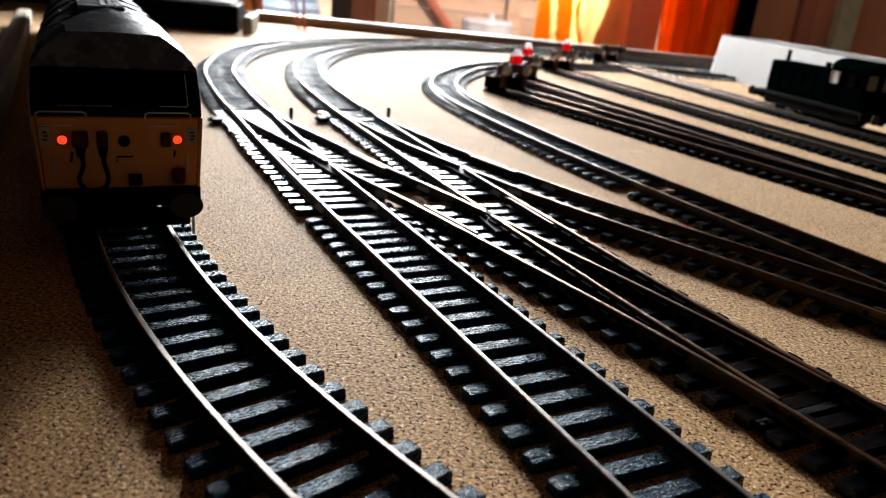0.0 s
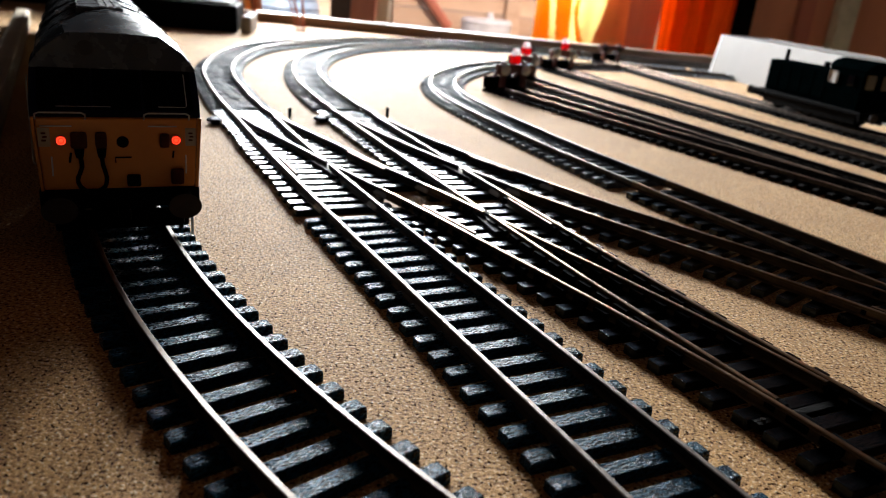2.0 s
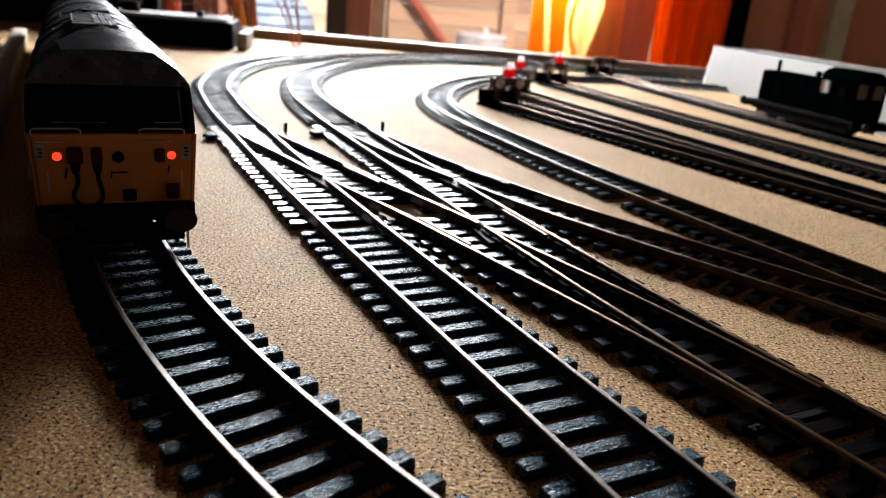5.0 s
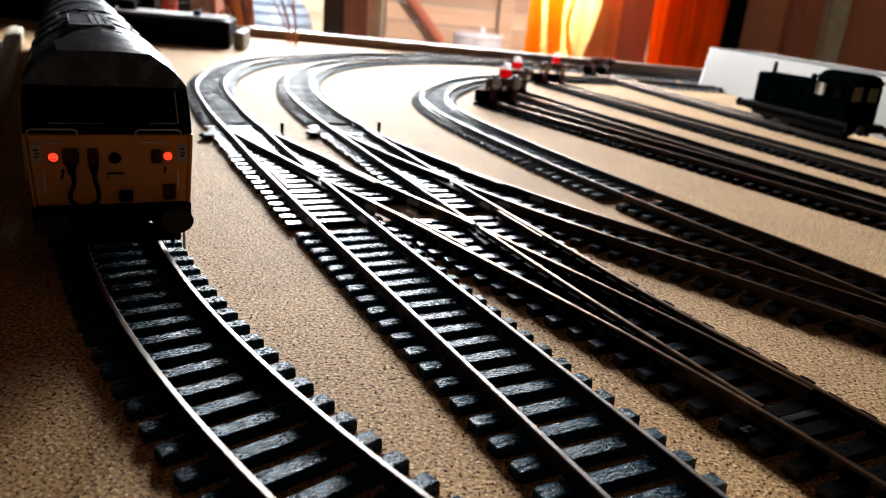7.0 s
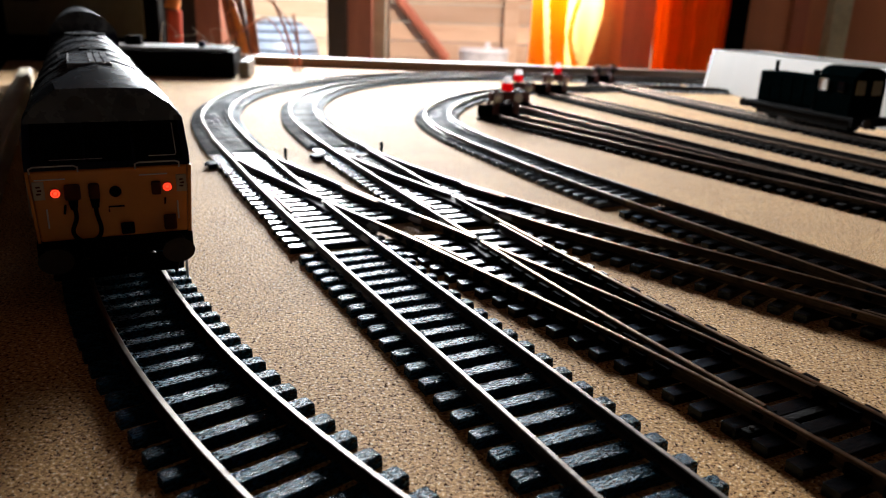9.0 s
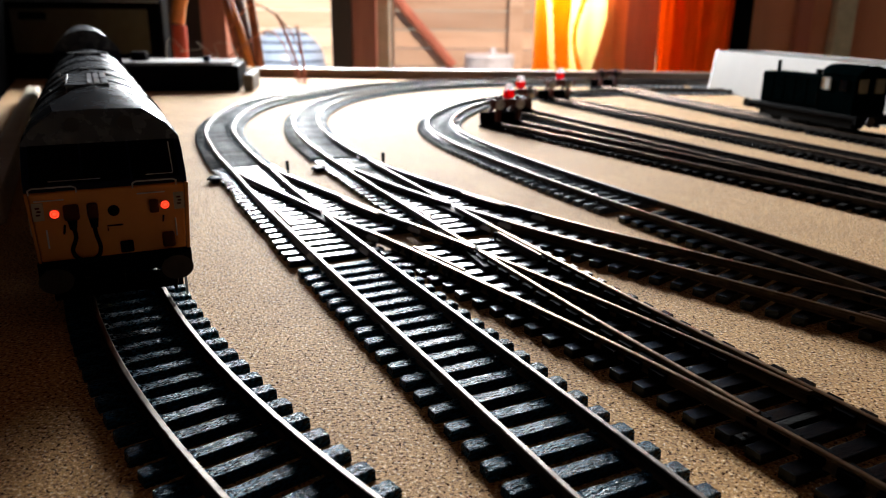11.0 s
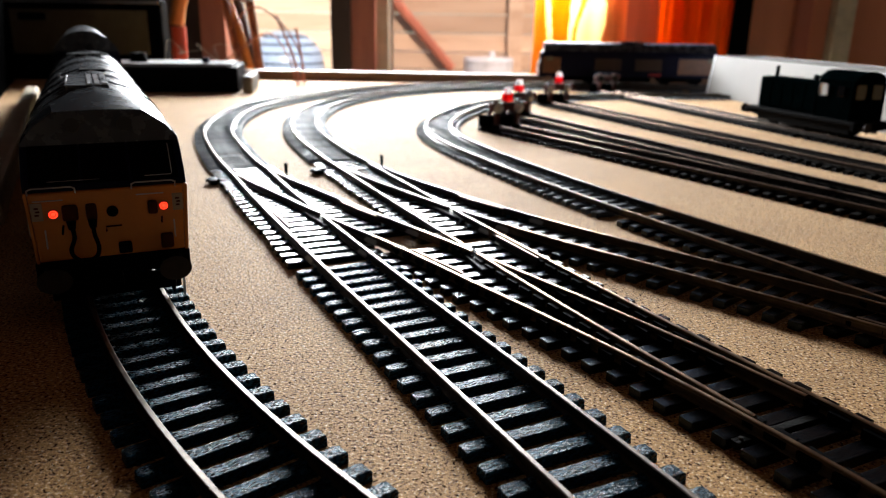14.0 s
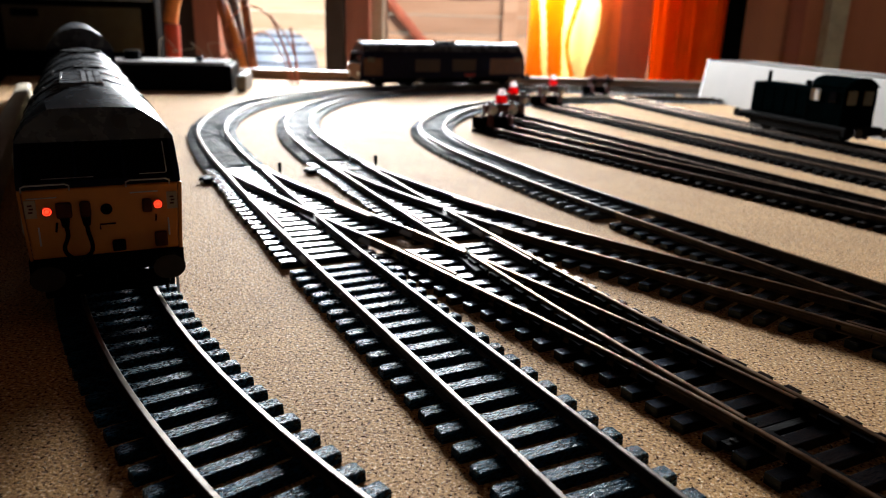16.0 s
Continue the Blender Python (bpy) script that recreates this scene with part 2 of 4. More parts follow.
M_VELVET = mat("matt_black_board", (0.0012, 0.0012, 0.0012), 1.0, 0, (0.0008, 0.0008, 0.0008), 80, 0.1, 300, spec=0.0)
M_LAMP_RED = cloth_material("red_lamp_plastic", (0.9, 0.02, 0.03), 0.7)
M_LAMP_WHITE = cloth_material("white_lamp_plastic", (0.95, 0.93, 0.93), 0.85)
M_HIVIS_LIGHT = cloth_material("amber_safety_cloth", (1.0, 0.42, 0.03), 0.8)
M_HIVIS = cloth_material("orange_safety_cloth", (1.0, 0.26, 0.02), 0.75)
# duller, less translucent copy of the orange cloth, for the jacket's shaded part
M_HIVIS_SHADE = cloth_material("shaded_orange_cloth", (0.8, 0.3, 0.12), 0.42)
M_HIVIS_YELLOW = cloth_material("yellow_safety_cloth", (1.0, 0.9, 0.5), 0.9)


# ---- shapes (all in millimetres, scaled on linking) ----
def part(name, bm, material, parent=None, label="", at=None, smooth=False):
    me = bpy.data.meshes.new(name)
    bmesh.ops.transform(bm, matrix=Matrix.Scale(MM, 4), verts=bm.verts)
    bm.normal_update()
    if smooth:
        for f in bm.faces:
            f.smooth = True
    bm.to_mesh(me)
    bm.free()
    if isinstance(material, (list, tuple)):
        for m in material:
            me.materials.append(m)
    else:
        me.materials.append(material)
    if smooth:
        me.set_sharp_from_angle(angle=radians(40))
    ob = new(name, me)
    if parent is not None:
        ob.parent = parent
    if at is not None:
        ob.matrix_basis = at
    if label:
        tagged(ob, label=label)
    return ob


def share(name, data, parent, at):
    ob = new(name, data)
    ob.parent = parent
    ob.matrix_basis = at
    return ob


def at_mm(x, y, z=0.0, rz=0.0, rx=0.0, ry=0.0):
    return pose(x * MM, y * MM, z * MM, rx, ry, rz)


def empty(name, m, label, category, group=""):
    ob = new(name)
    ob.matrix_basis = m
    return tagged(ob, label=label, category=category, group=group)


def box(bm, x0, x1, y0, y1, z0, z1, bevel=0.0):
    r = bmesh.ops.create_cube(bm, size=1.0)
    vs = r["verts"]
    for v in vs:
        v.co = Vector(((x0 + x1) / 2 + v.co.x * (x1 - x0), (y0 + y1) / 2 + v.co.y * (y1 - y0), (z0 + z1) / 2 + v.co.z * (z1 - z0)))
    if bevel:
        es = list({e for v in vs for e in v.link_edges})
        bmesh.ops.bevel(bm, geom=es, offset=bevel, segments=2, affect="EDGES", profile=0.6)
    return bm


def boxm(x0, x1, y0, y1, z0, z1, bevel=0.0):
    return box(bmesh.new(), x0, x1, y0, y1, z0, z1, bevel)


def cyl(bm, r0, r1, h, m=None, seg=20):
    """A cylinder or cone that stands on z = 0, placed by m."""
    r = bmesh.ops.create_cone(bm, cap_ends=True, segments=seg, radius1=r0, radius2=r1, depth=h)
    for v in r["verts"]:
        v.co.z += h / 2
    if m is not None:
        bmesh.ops.transform(bm, matrix=m, verts=r["verts"])
    return bm


def mt(x, y, z, rx=0, ry=0, rz=0):
    return pose(x, y, z, rx, ry, rz)


def tube(points, radius, seg=8):
    """A round wire along points."""
    bm = bmesh.new()
    pts = [Vector(p) for p in points]
    rings = []
    up = Vector((0.13, 0.21, 1.0)).normalized()
    for i, p in enumerate(pts):
        d = (pts[min(i + 1, len(pts) - 1)] - pts[max(i - 1, 0)]).normalized()
        a = d.cross(up)
        if a.length < 0.05:
            a = d.cross(Vector((1, 0, 0)))
        a.normalize()
        b = d.cross(a).normalized()
        rings.append([bm.verts.new(p + radius * (math.cos(k * 2 * math.pi / seg) * a + math.sin(k * 2 * math.pi / seg) * b)) for k in range(seg)])
    for r0, r1 in zip(rings, rings[1:]):
        for k in range(seg):
            bm.faces.new((r0[k], r0[(k + 1) % seg], r1[(k + 1) % seg], r1[k]))
    bm.faces.new(rings[0][::-1])
    bm.faces.new(rings[-1])
    return bm


def curve(points, steps=10):
    """A smooth line through points (Catmull-Rom)."""
    P = [Vector(p) for p in points]
    P = [2 * P[0] - P[1]] + P + [2 * P[-1] - P[-2]]
    out = []
    for i in range(1, len(P) - 2):
        for k in range(steps):
            u = k / steps
            out.append(0.5 * (2 * P[i] + (P[i + 1] - P[i - 1]) * u + (2 * P[i - 1] - 5 * P[i] + 4 * P[i + 1] - P[i + 2]) * u * u + (3 * P[i] - P[i - 1] - 3 * P[i + 1] + P[i + 2]) * u ** 3))
    out.append(P[-2])
    return out


# ---- track ----
PITCH, GAUGE, RAIL_TOP = 6.65, 16.5, 4.8


class Line:
    """A track's centre line through nodes (x, y, heading in radians to the left of +y), resampled by length."""

    def __init__(self, nodes):
        pts = []
        for (x0, y0, h0), (x1, y1, h1) in zip(nodes, nodes[1:]):
            c = math.hypot(x1 - x0, y1 - y0)
            turn = abs((h1 - h0 + math.pi) % (2 * math.pi) - math.pi)
            k = c * (1 + turn * turn / 24)
            d0 = (-math.sin(h0) * k, math.cos(h0) * k)
            d1 = (-math.sin(h1) * k, math.cos(h1) * k)
            n = max(4, int(c / 2.5))
            for i in range(n):
                u = i / n
                a, b, e, f = 2 * u ** 3 - 3 * u * u + 1, u ** 3 - 2 * u * u + u, -2 * u ** 3 + 3 * u * u, u ** 3 - u * u
                pts.append((a * x0 + b * d0[0] + e * x1 + f * d1[0], a * y0 + b * d0[1] + e * y1 + f * d1[1]))
        pts.append(nodes[-1][:2])
        self.p = np.array(pts)
        self.s = np.concatenate([[0], np.cumsum(np.hypot(*np.diff(self.p, axis=0).T))])
        self.length = float(self.s[-1])

    def at(self, s):
        x, y = np.interp(s, self.s, self.p[:, 0]), np.interp(s, self.s, self.p[:, 1])
        e = 1.5
        s0, s1 = max(0.0, s - e), min(self.length, s + e)
        dx = np.interp(s1, self.s, self.p[:, 0]) - np.interp(s0, self.s, self.p[:, 0])
        dy = np.interp(s1, self.s, self.p[:, 1]) - np.interp(s0, self.s, self.p[:, 1])
        return float(x), float(y), math.atan2(-dx, dy)

    def near(self, x, y):
        return float(self.s[np.argmin(np.hypot(self.p[:, 0] - x, self.p[:, 1] - y))])


RAIL_PROFILE = [(-0.95, 2.2), (0.95, 2.2), (0.95, 2.5), (0.3, 2.85), (0.3, 3.85), (0.55, 4.1), (0.55, 4.62), (0.4, RAIL_TOP), (-0.4, RAIL_TOP), (-0.55, 4.62), (-0.55, 4.1), (-0.3, 3.85), (-0.3, 2.85), (-0.95, 2.5)]


def rail_mesh(line, offset, s0, s1, step=4.0, slim=1.0):
    bm = bmesh.new()
    n = max(2, int((s1 - s0) / step))
    prev = None
    for i in range(n + 1):
        s = s0 + (s1 - s0) * i / n
        x, y, h = line.at(s)
        nx, ny = math.cos(h), math.sin(h)
        ring = [bm.verts.new((x + nx * (offset + px * slim), y + ny * (offset + px * slim), pz)) for px, pz in RAIL_PROFILE]
        if prev:
            for k in range(len(ring)):
                bm.faces.new((prev[k], prev[(k + 1) % len(ring)], ring[(k + 1) % len(ring)], ring[k]))
        else:
            bm.faces.new(ring)
        prev = ring
    bm.faces.new(prev[::-1])
    bm.normal_update()
    # top of the head takes the first material, every other face the darker second
    for f in bm.faces:
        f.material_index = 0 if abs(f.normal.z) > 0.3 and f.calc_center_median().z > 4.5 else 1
    return bm


def grained_sleeper(name, half, chairs, seed, cell=0.9, across=17, material=None, deep=1.0):
    """A sleeper whose top carries moulded timber grain: ridges that wander along its length."""
    rnd = random.Random(seed)
    bm = bmesh.new()
    nx, ny = int(half * 2 / cell), across
    ridge = [rnd.uniform(-0.1, 0.1) * min(1.0, 9 / ny) + (0.03 if q % 2 else -0.03) for q in range(ny + 1)]
    drift = [rnd.uniform(0, 6.28) for _ in range(ny + 1)]
    grid = []
    for i in range(nx + 1):
        x = -half + 2 * half * i / nx
        end = min(1.0, (half - abs(x)) / 0.25)
        row = []
        for j in range(ny + 1):
            y = -1.6 + 3.2 * j / ny
            side = 0.22 if j in (0, ny) else 0.0
            z = 2.16 + deep * (ridge[j] * (0.6 + math.sin(0.42 * x + drift[j])) + rnd.uniform(-0.042, 0.042)) - side - 0.2 * (1 - end)
            row.append(bm.verts.new((x + rnd.uniform(-0.12, 0.12) * end, y, z)))
        grid.append(row)
    for i in range(nx):
        for j in range(ny):
            bm.faces.new((grid[i][j], grid[i + 1][j], grid[i + 1][j + 1], grid[i][j + 1]))
    rim = [r[0] for r in grid] + grid[-1][1:] + [r[-1] for r in reversed(grid[:-1])] + [v for v in reversed(grid[0][1:-1])]
    low = [bm.verts.new((v.co.x * 1.004, v.co.y * 1.05, 0.05)) for v in rim]
    for k in range(len(rim)):
        bm.faces.new((rim[k], low[k], low[(k + 1) % len(rim)], rim[(k + 1) % len(rim)]))
    bmesh.ops.recalc_face_normals(bm, faces=bm.faces)
    for c in chairs:
        for side in (-1.25, 1.25):
            box(bm, c + side - 0.5, c + side + 0.5, -0.8, 0.8, 1.9, 2.8)
    bmesh.ops.transform(bm, matrix=Matrix.Scale(MM, 4), verts=bm.verts)
    me = bpy.data.meshes.new(name)
    bm.to_mesh(me)
    bm.free()
    me.materials.append(material or M_SLEEPER)
    return me


GRAINED = [grained_sleeper("sleeper", 14.6, (-8.25, 8.25), k, 0.9, 17, None, 0.4) for k in range(9)]
COARSE = [grained_sleeper("sleeper", 14.6, (-8.25, 8.25), 20 + k, 1.5, 5, M_SLEEPER_FAR, 1.2) for k in range(5)]
OLD = [grained_sleeper("sleeper", 14.6, (-8.25, 8.25), 40 + k, 1.5, 5, M_SLEEPER_OLD) for k in range(5)]
_wide = {}


def smooth_timber(half):
    """A flat, polished plastic timber, very slightly hollow along its top."""
    bm = boxm(-half, half, -1.65, 1.65, 0.05, 2.2, 0.18)
    bmesh.ops.transform(bm, matrix=Matrix.Scale(MM, 4), verts=bm.verts)
    me = bpy.data.meshes.new("timber")
    bm.to_mesh(me)
    bm.free()
    me.materials.append(M_TIMBER)
    return me


def wide_sleeper(half, old=False):
    k = (round(half), old)
    if k not in _wide:
        _wide[k] = smooth_timber(k[0])
    return _wide[k]


def plain_sleeper(x, y, old=False):
    """Moulded grain where the eye passes close, a plainer block with painted sheen far off."""
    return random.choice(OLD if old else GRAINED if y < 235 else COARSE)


def track(line, s0, s1, label, rail=None, phase=0.0, pitch=PITCH):
    """Plain track along line from s0 to s1: two rails and every sleeper."""
    rail = rail or M_RAIL
    t = empty("railway_track", at_mm(0, 0), label, "model track", "tracks on the board")
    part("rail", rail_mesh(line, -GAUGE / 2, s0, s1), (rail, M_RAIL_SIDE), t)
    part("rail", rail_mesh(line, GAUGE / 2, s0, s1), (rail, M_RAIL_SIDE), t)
    k = math.ceil((s0 + 1.8 - phase) / pitch)
    while phase + k * pitch < s1 - 1.8:
        x, y, h = line.at(phase + k * pitch)
        k += 1
        j = random.uniform(-0.6, 0.6)
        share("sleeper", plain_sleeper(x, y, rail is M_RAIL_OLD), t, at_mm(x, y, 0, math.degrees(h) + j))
    return t


def sn(s, n, th=0.49):
    return (n * math.cos(th) - s * math.sin(th), n * math.sin(th) + s * math.cos(th))


PI2 = math.pi / 2
OUTER = Line([(111, -52, 0.4986), (16.7, 122.9, 0.4986), (-28.7, 206.4, 0.49), (-81.0, 308.1, 0.455), (-115.1, 377.2, 0.42), (-146, 453, 0.31), (-166, 580, 0.0), (-140, 694, -0.42), (-50, 830, -0.88), (150, 890, -PI2), (550, 890, -PI2), (859.7, 761.7, -0.75 * math.pi), (988, 452, -math.pi), (988, -740, -math.pi)])
MIDDLE = Line([(*sn(-60, 117), 0.49), (*sn(60, 116.5), 0.49), (40.6, 171.2, 0.475), (8.8, 234.7, 0.464), (-28.5, 311.2, 0.45), (-62.6, 383.6, 0.41), (-90.5, 455.5, 0.29), (-111, 575, 0.0), (-94, 686, -0.36), (-20, 798, -0.85), (165, 847, -PI2), (1000, 847, -PI2)])
INNER = Line([(*sn(-60, 197), 0.49), (*sn(106, 195.5), 0.49), (54.4, 311.2, 0.47), (30, 363, 0.43), (0, 438, 0.29), (-10.8, 502, 0.02), (0.5, 582, -0.25), (17, 631, -0.46), (75, 708, -0.95), (230, 770, -PI2 + 0.08), (330, 774, -PI2), (1000, 774, -PI2)])
CROSS_A = Line([(*sn(0, 116.8), 0.49), (*sn(50, 116.0), 0.505), (22.7, 181, 0.655), (-14.3, 229.2, 0.71), (-51, 275.4, 0.65), (*sn(350, 74.3), 0.455)])
CROSS_B = Line([(*sn(0, 196), 0.49), (*sn(100, 174), 0.76), (28.8, 247.7, 0.71), (-3, 286.2, 0.65), (*sn(350, 124.8), 0.43)])
def _arc(h):
    return (301.2 - 438.05 * math.cos(h), 390.8 - 438.05 * math.sin(h), h)


BAY = Line([_arc(1.1), _arc(0.95), _arc(0.8), _arc(0.65), _arc(0.49), (_arc(0.49)[0] - 540 * math.sin(0.49), _arc(0.49)[1] + 540 * math.cos(0.49), 0.49)])
SIDING_1 = Line([(*sn(-40, 303), 0.567), (*sn(200, 284.5), 0.567), (*sn(441, 266), 0.567)])
SIDING_2 = Line([(*sn(150, 300), 0.455), (*sn(330, 307), 0.455), (*sn(500, 313.5), 0.455)])
SIDING_3 = Line([(*sn(-40, 348), 0.43), (*sn(210, 365), 0.42), (*sn(565, 396), 0.4)])
SIDING_4 = Line([(*sn(0, 400), 0.34), (*sn(300, 447), 0.33), (*sn(650, 518), 0.31)])


def turnout(main, branch, s_toe, s_heel, m_toe, m_heel, hand, label, blade=None, lever=True):
    """A set of points. main: the straight road from toe to heel (by length along it); branch: the other road. hand: +1 if the branch leaves to the right of main."""
    t = empty("railway_points", at_mm(0, 0), label, "model points", "points on the board")
    rmain = [min(s_toe, s_heel), max(s_toe, s_heel)]
    rbr = [min(m_toe, m_heel), max(m_toe, m_heel)]
    g = GAUGE / 2
    blade = blade or M_RAIL
    side = M_BRASS_SIDE if blade is M_RAIL_BRASS else M_RAIL_SIDE
    chair = TALL_CHAIR if blade is M_RAIL_BRASS else CHAIR

    def gap(s):
        x, y, h = main.at(s)
        b = branch.at(branch.near(x, y))
        return (b[0] - x) * math.cos(h) + (b[1] - y) * math.sin(h)

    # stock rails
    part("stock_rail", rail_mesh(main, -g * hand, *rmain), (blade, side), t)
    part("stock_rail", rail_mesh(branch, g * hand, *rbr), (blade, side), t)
    # switch blades and closure rails
    ss = np.linspace(rmain[0], rmain[1], 160)
    gs = np.array([abs(gap(s)) for s in ss])
    tip = ss[gs > 1.3]
    end = max(tip) if s_toe > s_heel else min(tip)
    frog = ss[np.argmin(np.abs(gs - GAUGE))]
    a, b = sorted((s_heel, end))
    cut = 2.2
    if a < frog - cut and b > frog + cut:
        part("closure_rail", rail_mesh(main, g * hand, a, frog - cut), (blade, side), t)
        part("closure_rail", rail_mesh(main, g * hand, frog + cut, b), (blade, side), t)
    else:
        part("closure_rail", rail_mesh(main, g * hand, a, b), (blade, side), t)
    x, y, h = main.at(end)
    bend = branch.near(x, y)
    x, y, h = main.at(frog)
    bfrog = branch.near(x + hand * g * math.cos(h), y + hand * g * math.sin(h))
    a2, b2 = sorted((m_heel, bend))
    part("closure_rail", rail_mesh(branch, -g * hand, a2, bfrog - cut), (blade, side), t)
    part("closure_rail", rail_mesh(branch, -g * hand, bfrog + cut, b2), (blade, side), t)
    # check rails opposite the crossing
    part("check_rail", rail_mesh(main, -(g - 2.0) * hand, frog - 13, frog + 13, slim=0.7), (M_RAIL_OLD, M_RAIL_SIDE), t)
    part("check_rail", rail_mesh(branch, (g - 2.0) * hand, bfrog - 13, bfrog + 13, slim=0.7), (M_RAIL_OLD, M_RAIL_SIDE), t)
    # timbers
    n = int((rmain[1] - rmain[0]) / PITCH)
    last = None
    for i in range(n):
        s = rmain[0] + (i + 0.5) * PITCH
        d = gap(s)
        x, y, h = main.at(s)
        if abs(d) < 21:
            half = 14.6 + abs(d) / 2
            cx = d / 2
            share("timber", wide_sleeper(half, not lever), t, at_mm(x + cx * math.cos(h), y + cx * math.sin(h), 0, math.degrees(h) + random.uniform(-0.4, 0.4)))
            for off in (-g, g):
                for dd in (0, d) if abs(d) > 3 else (0,):
                    share("rail_chair", chair, t, at_mm(x + (off + dd) * math.cos(h), y + (off + dd) * math.sin(h), 2.0, math.degrees(h)))
        else:
            share("timber", wide_sleeper(14.6), t, at_mm(x, y, 0, math.degrees(h)))
    # branch timbers past the spread
    m = rbr[0] + PITCH / 2
    while m < rbr[1]:
        bx, by, bh = branch.at(m)
        ms = main.near(bx, by)
        if abs(gap(ms)) >= 21.5:
            share("timber", wide_sleeper(14.6), t, at_mm(bx, by, 0, math.degrees(bh)))
        m += PITCH
    # tie bar and throw lever at the toe
    x, y, h = main.at(end + (2 if s_toe > s_heel else -2))
    reach = (-20, 17) if lever else (-15, 13)
    tb = part("tie_bar", boxm(*reach, -0.9, 0.9, 1.0, 2.4, 0.2), M_BLACK if lever else M_SLEEPER_OLD, t, at=at_mm(x, y, 0, math.degrees(h)))
    if lever:
        part("throw_lever", boxm(15.5, 17.0, -0.8, 0.8, 2.7, 7.4, 0.3), M_BLACK, tb)
        if main is MIDDLE:
            part("spring_cover", boxm(-6.6, 6.6, -8.5, -2.5, 2.2, 2.7, 0.2), M_TIMBER, tb, "polished cover plate over the point spring")
        part("lever_base", boxm(-18.5, -15, -4, 4, 0.1, 2.6, 0.5), M_BLACK, tb)
    else:
        part("pin", cyl(bmesh.new(), 0.5, 0.4, 0.6, mt(-13.5, 0, 2.3), 12), M_RAIL_SIDE, tb)
    # bright joiners where the roads end
    for road, s in ((main, s_heel), (branch, m_heel)) if lever else ():
        x, y, h = road.at(s)
        for off in (-g, g):
            bm = boxm(off - 1.1, off + 1.1, -3.2, 3.2, 2.2, 3.2, 0.25)
            box(bm, off - 0.7, off + 0.7, -2.9, 2.9, 3.0, 3.7, 0.2)
            part("rail_joiner", bm, M_JOINER, t, at=at_mm(x, y, 0, math.degrees(h)))
    # crossing nose of black plastic
    x, y, h = main.at(frog)
    part("crossing", boxm(-2.6, 2.6, -13, 9, 1.9, 3.3, 0.3), M_BLACK, t, at=at_mm(x + hand * g * math.cos(h), y + hand * g * math.sin(h), 0, math.degrees(h) + 6 * hand))
    return t


def chair_mesh(top=0.85, along=0.85, plastic=None):
    bm = bmesh.new()
    for side in (-1.25, 1.25):
        box(bm, side - 0.55, side + 0.55, -along, along, 0.1, top)
    bmesh.ops.transform(bm, matrix=Matrix.Scale(MM, 4), verts=bm.verts)
    me = bpy.data.meshes.new("rail_chair")
    bm.to_mesh(me)
    bm.free()
    me.materials.append(plastic or M_SLEEPER)
    return me


CHAIR = chair_mesh()
TALL_CHAIR = chair_mesh(1.95, 2.1, M_BLACK)


# ---- the room ----
def slab(name, x0, x1, y0, y1, z0, z1, material, bevel=0.0, parent=None, kind="structure"):
    ob = part(name, boxm(x0, x1, y0, y1, z0, z1, bevel), material, parent)
    if parent is None and kind:
        tagged(ob, kind=kind)
    return ob


FLOOR_Z = -762
slab("floor", -1400, 1140, -2200, 1560, FLOOR_Z - 40, FLOOR_Z, M_WOOD_DARK)
slab("ceiling", -1400, 1180, -2200, 1660, 1500, 1540, M_WOOD_DARK)
slab("wall_west", -1440, -1400, -2200, 1660, FLOOR_Z, 1500, M_WOOD_DARK)
slab("wall_east", 1140, 1180, -2200, 1660, FLOOR_Z, 1500, M_WOOD_DARK)
slab("wall_south", -1440, 1180, -2240, -2200, FLOOR_Z, 1500, M_WOOD_DARK)
# north wall: solid below, above and between the openings
slab("wall_north_sill", -1400, 1140, 1560, 1620, FLOOR_Z, -150, M_PANEL)
slab("wall_north_head", -1400, 1140, 1560, 1620, 900, 1500, M_PANEL)
slab("wall_north_left", -1400, -470, 1560, 1620, -150, 900, M_WOOD_DARK)
slab("wall_north_right", 520, 1140, 1560, 1620, -150, 900, M_PANEL)
slab("window_post_dark", -262, -224, 1490, 1620, -150, 900, M_WOOD_DARK, 2)
slab("window_post_red", -224, -176, 1500, 1620, -150, 900, M_WOOD_RED, 2)
slab("window_frame_1", -176, -152, 1520, 1620, -150, 900, M_WOOD_PALE, 2)
slab("window_post_mid", 306, 374, 1505, 1620, -150, 900, M_WOOD_RED, 2)
# black strip standing in for the shadow beside the second jacket
slab("shadow_strip", 505, 550, 1500, 1558, -150, 900, M_BLACK, 2)
slab("trim_cream", 722, 758, 1525, 1558, -150, 1400, M_CREAM, 2)
slab("trim_brown", 650, 680, 1535, 1558, -150, 1400, M_WOOD_RED, 2)
slab("trim_left", -520, -470, 1490, 1558, -150, 1400, M_WOOD_RED, 2)

# outdoors
g = part("ground", boxm(-40000, 40000, 1700, 60000, FLOOR_Z - 200, FLOOR_Z - 60), M_GROUND)
tagged(g, kind="structure")
fence = empty("garden_fence", at_mm(0, 5000, FLOOR_Z - 60), "sunlit horizontal timber board garden fence", "fence")
for k in range(20):
    b = part("board", boxm(-4200, 4200, random.uniform(-3, 3), 22, k * 118 + 2, k * 118 + 112, 3), M_FENCE, fence)
for x in (-3300, -1500, 300, 2100):
    part("post", boxm(x - 45, x + 45, -70, -4, 0, 2400, 4), M_FENCE, fence)
part("brace", tube([(-560, -60, 1120), (-100, -60, 600)], 32, 8), M_WOOD_RED, fence)

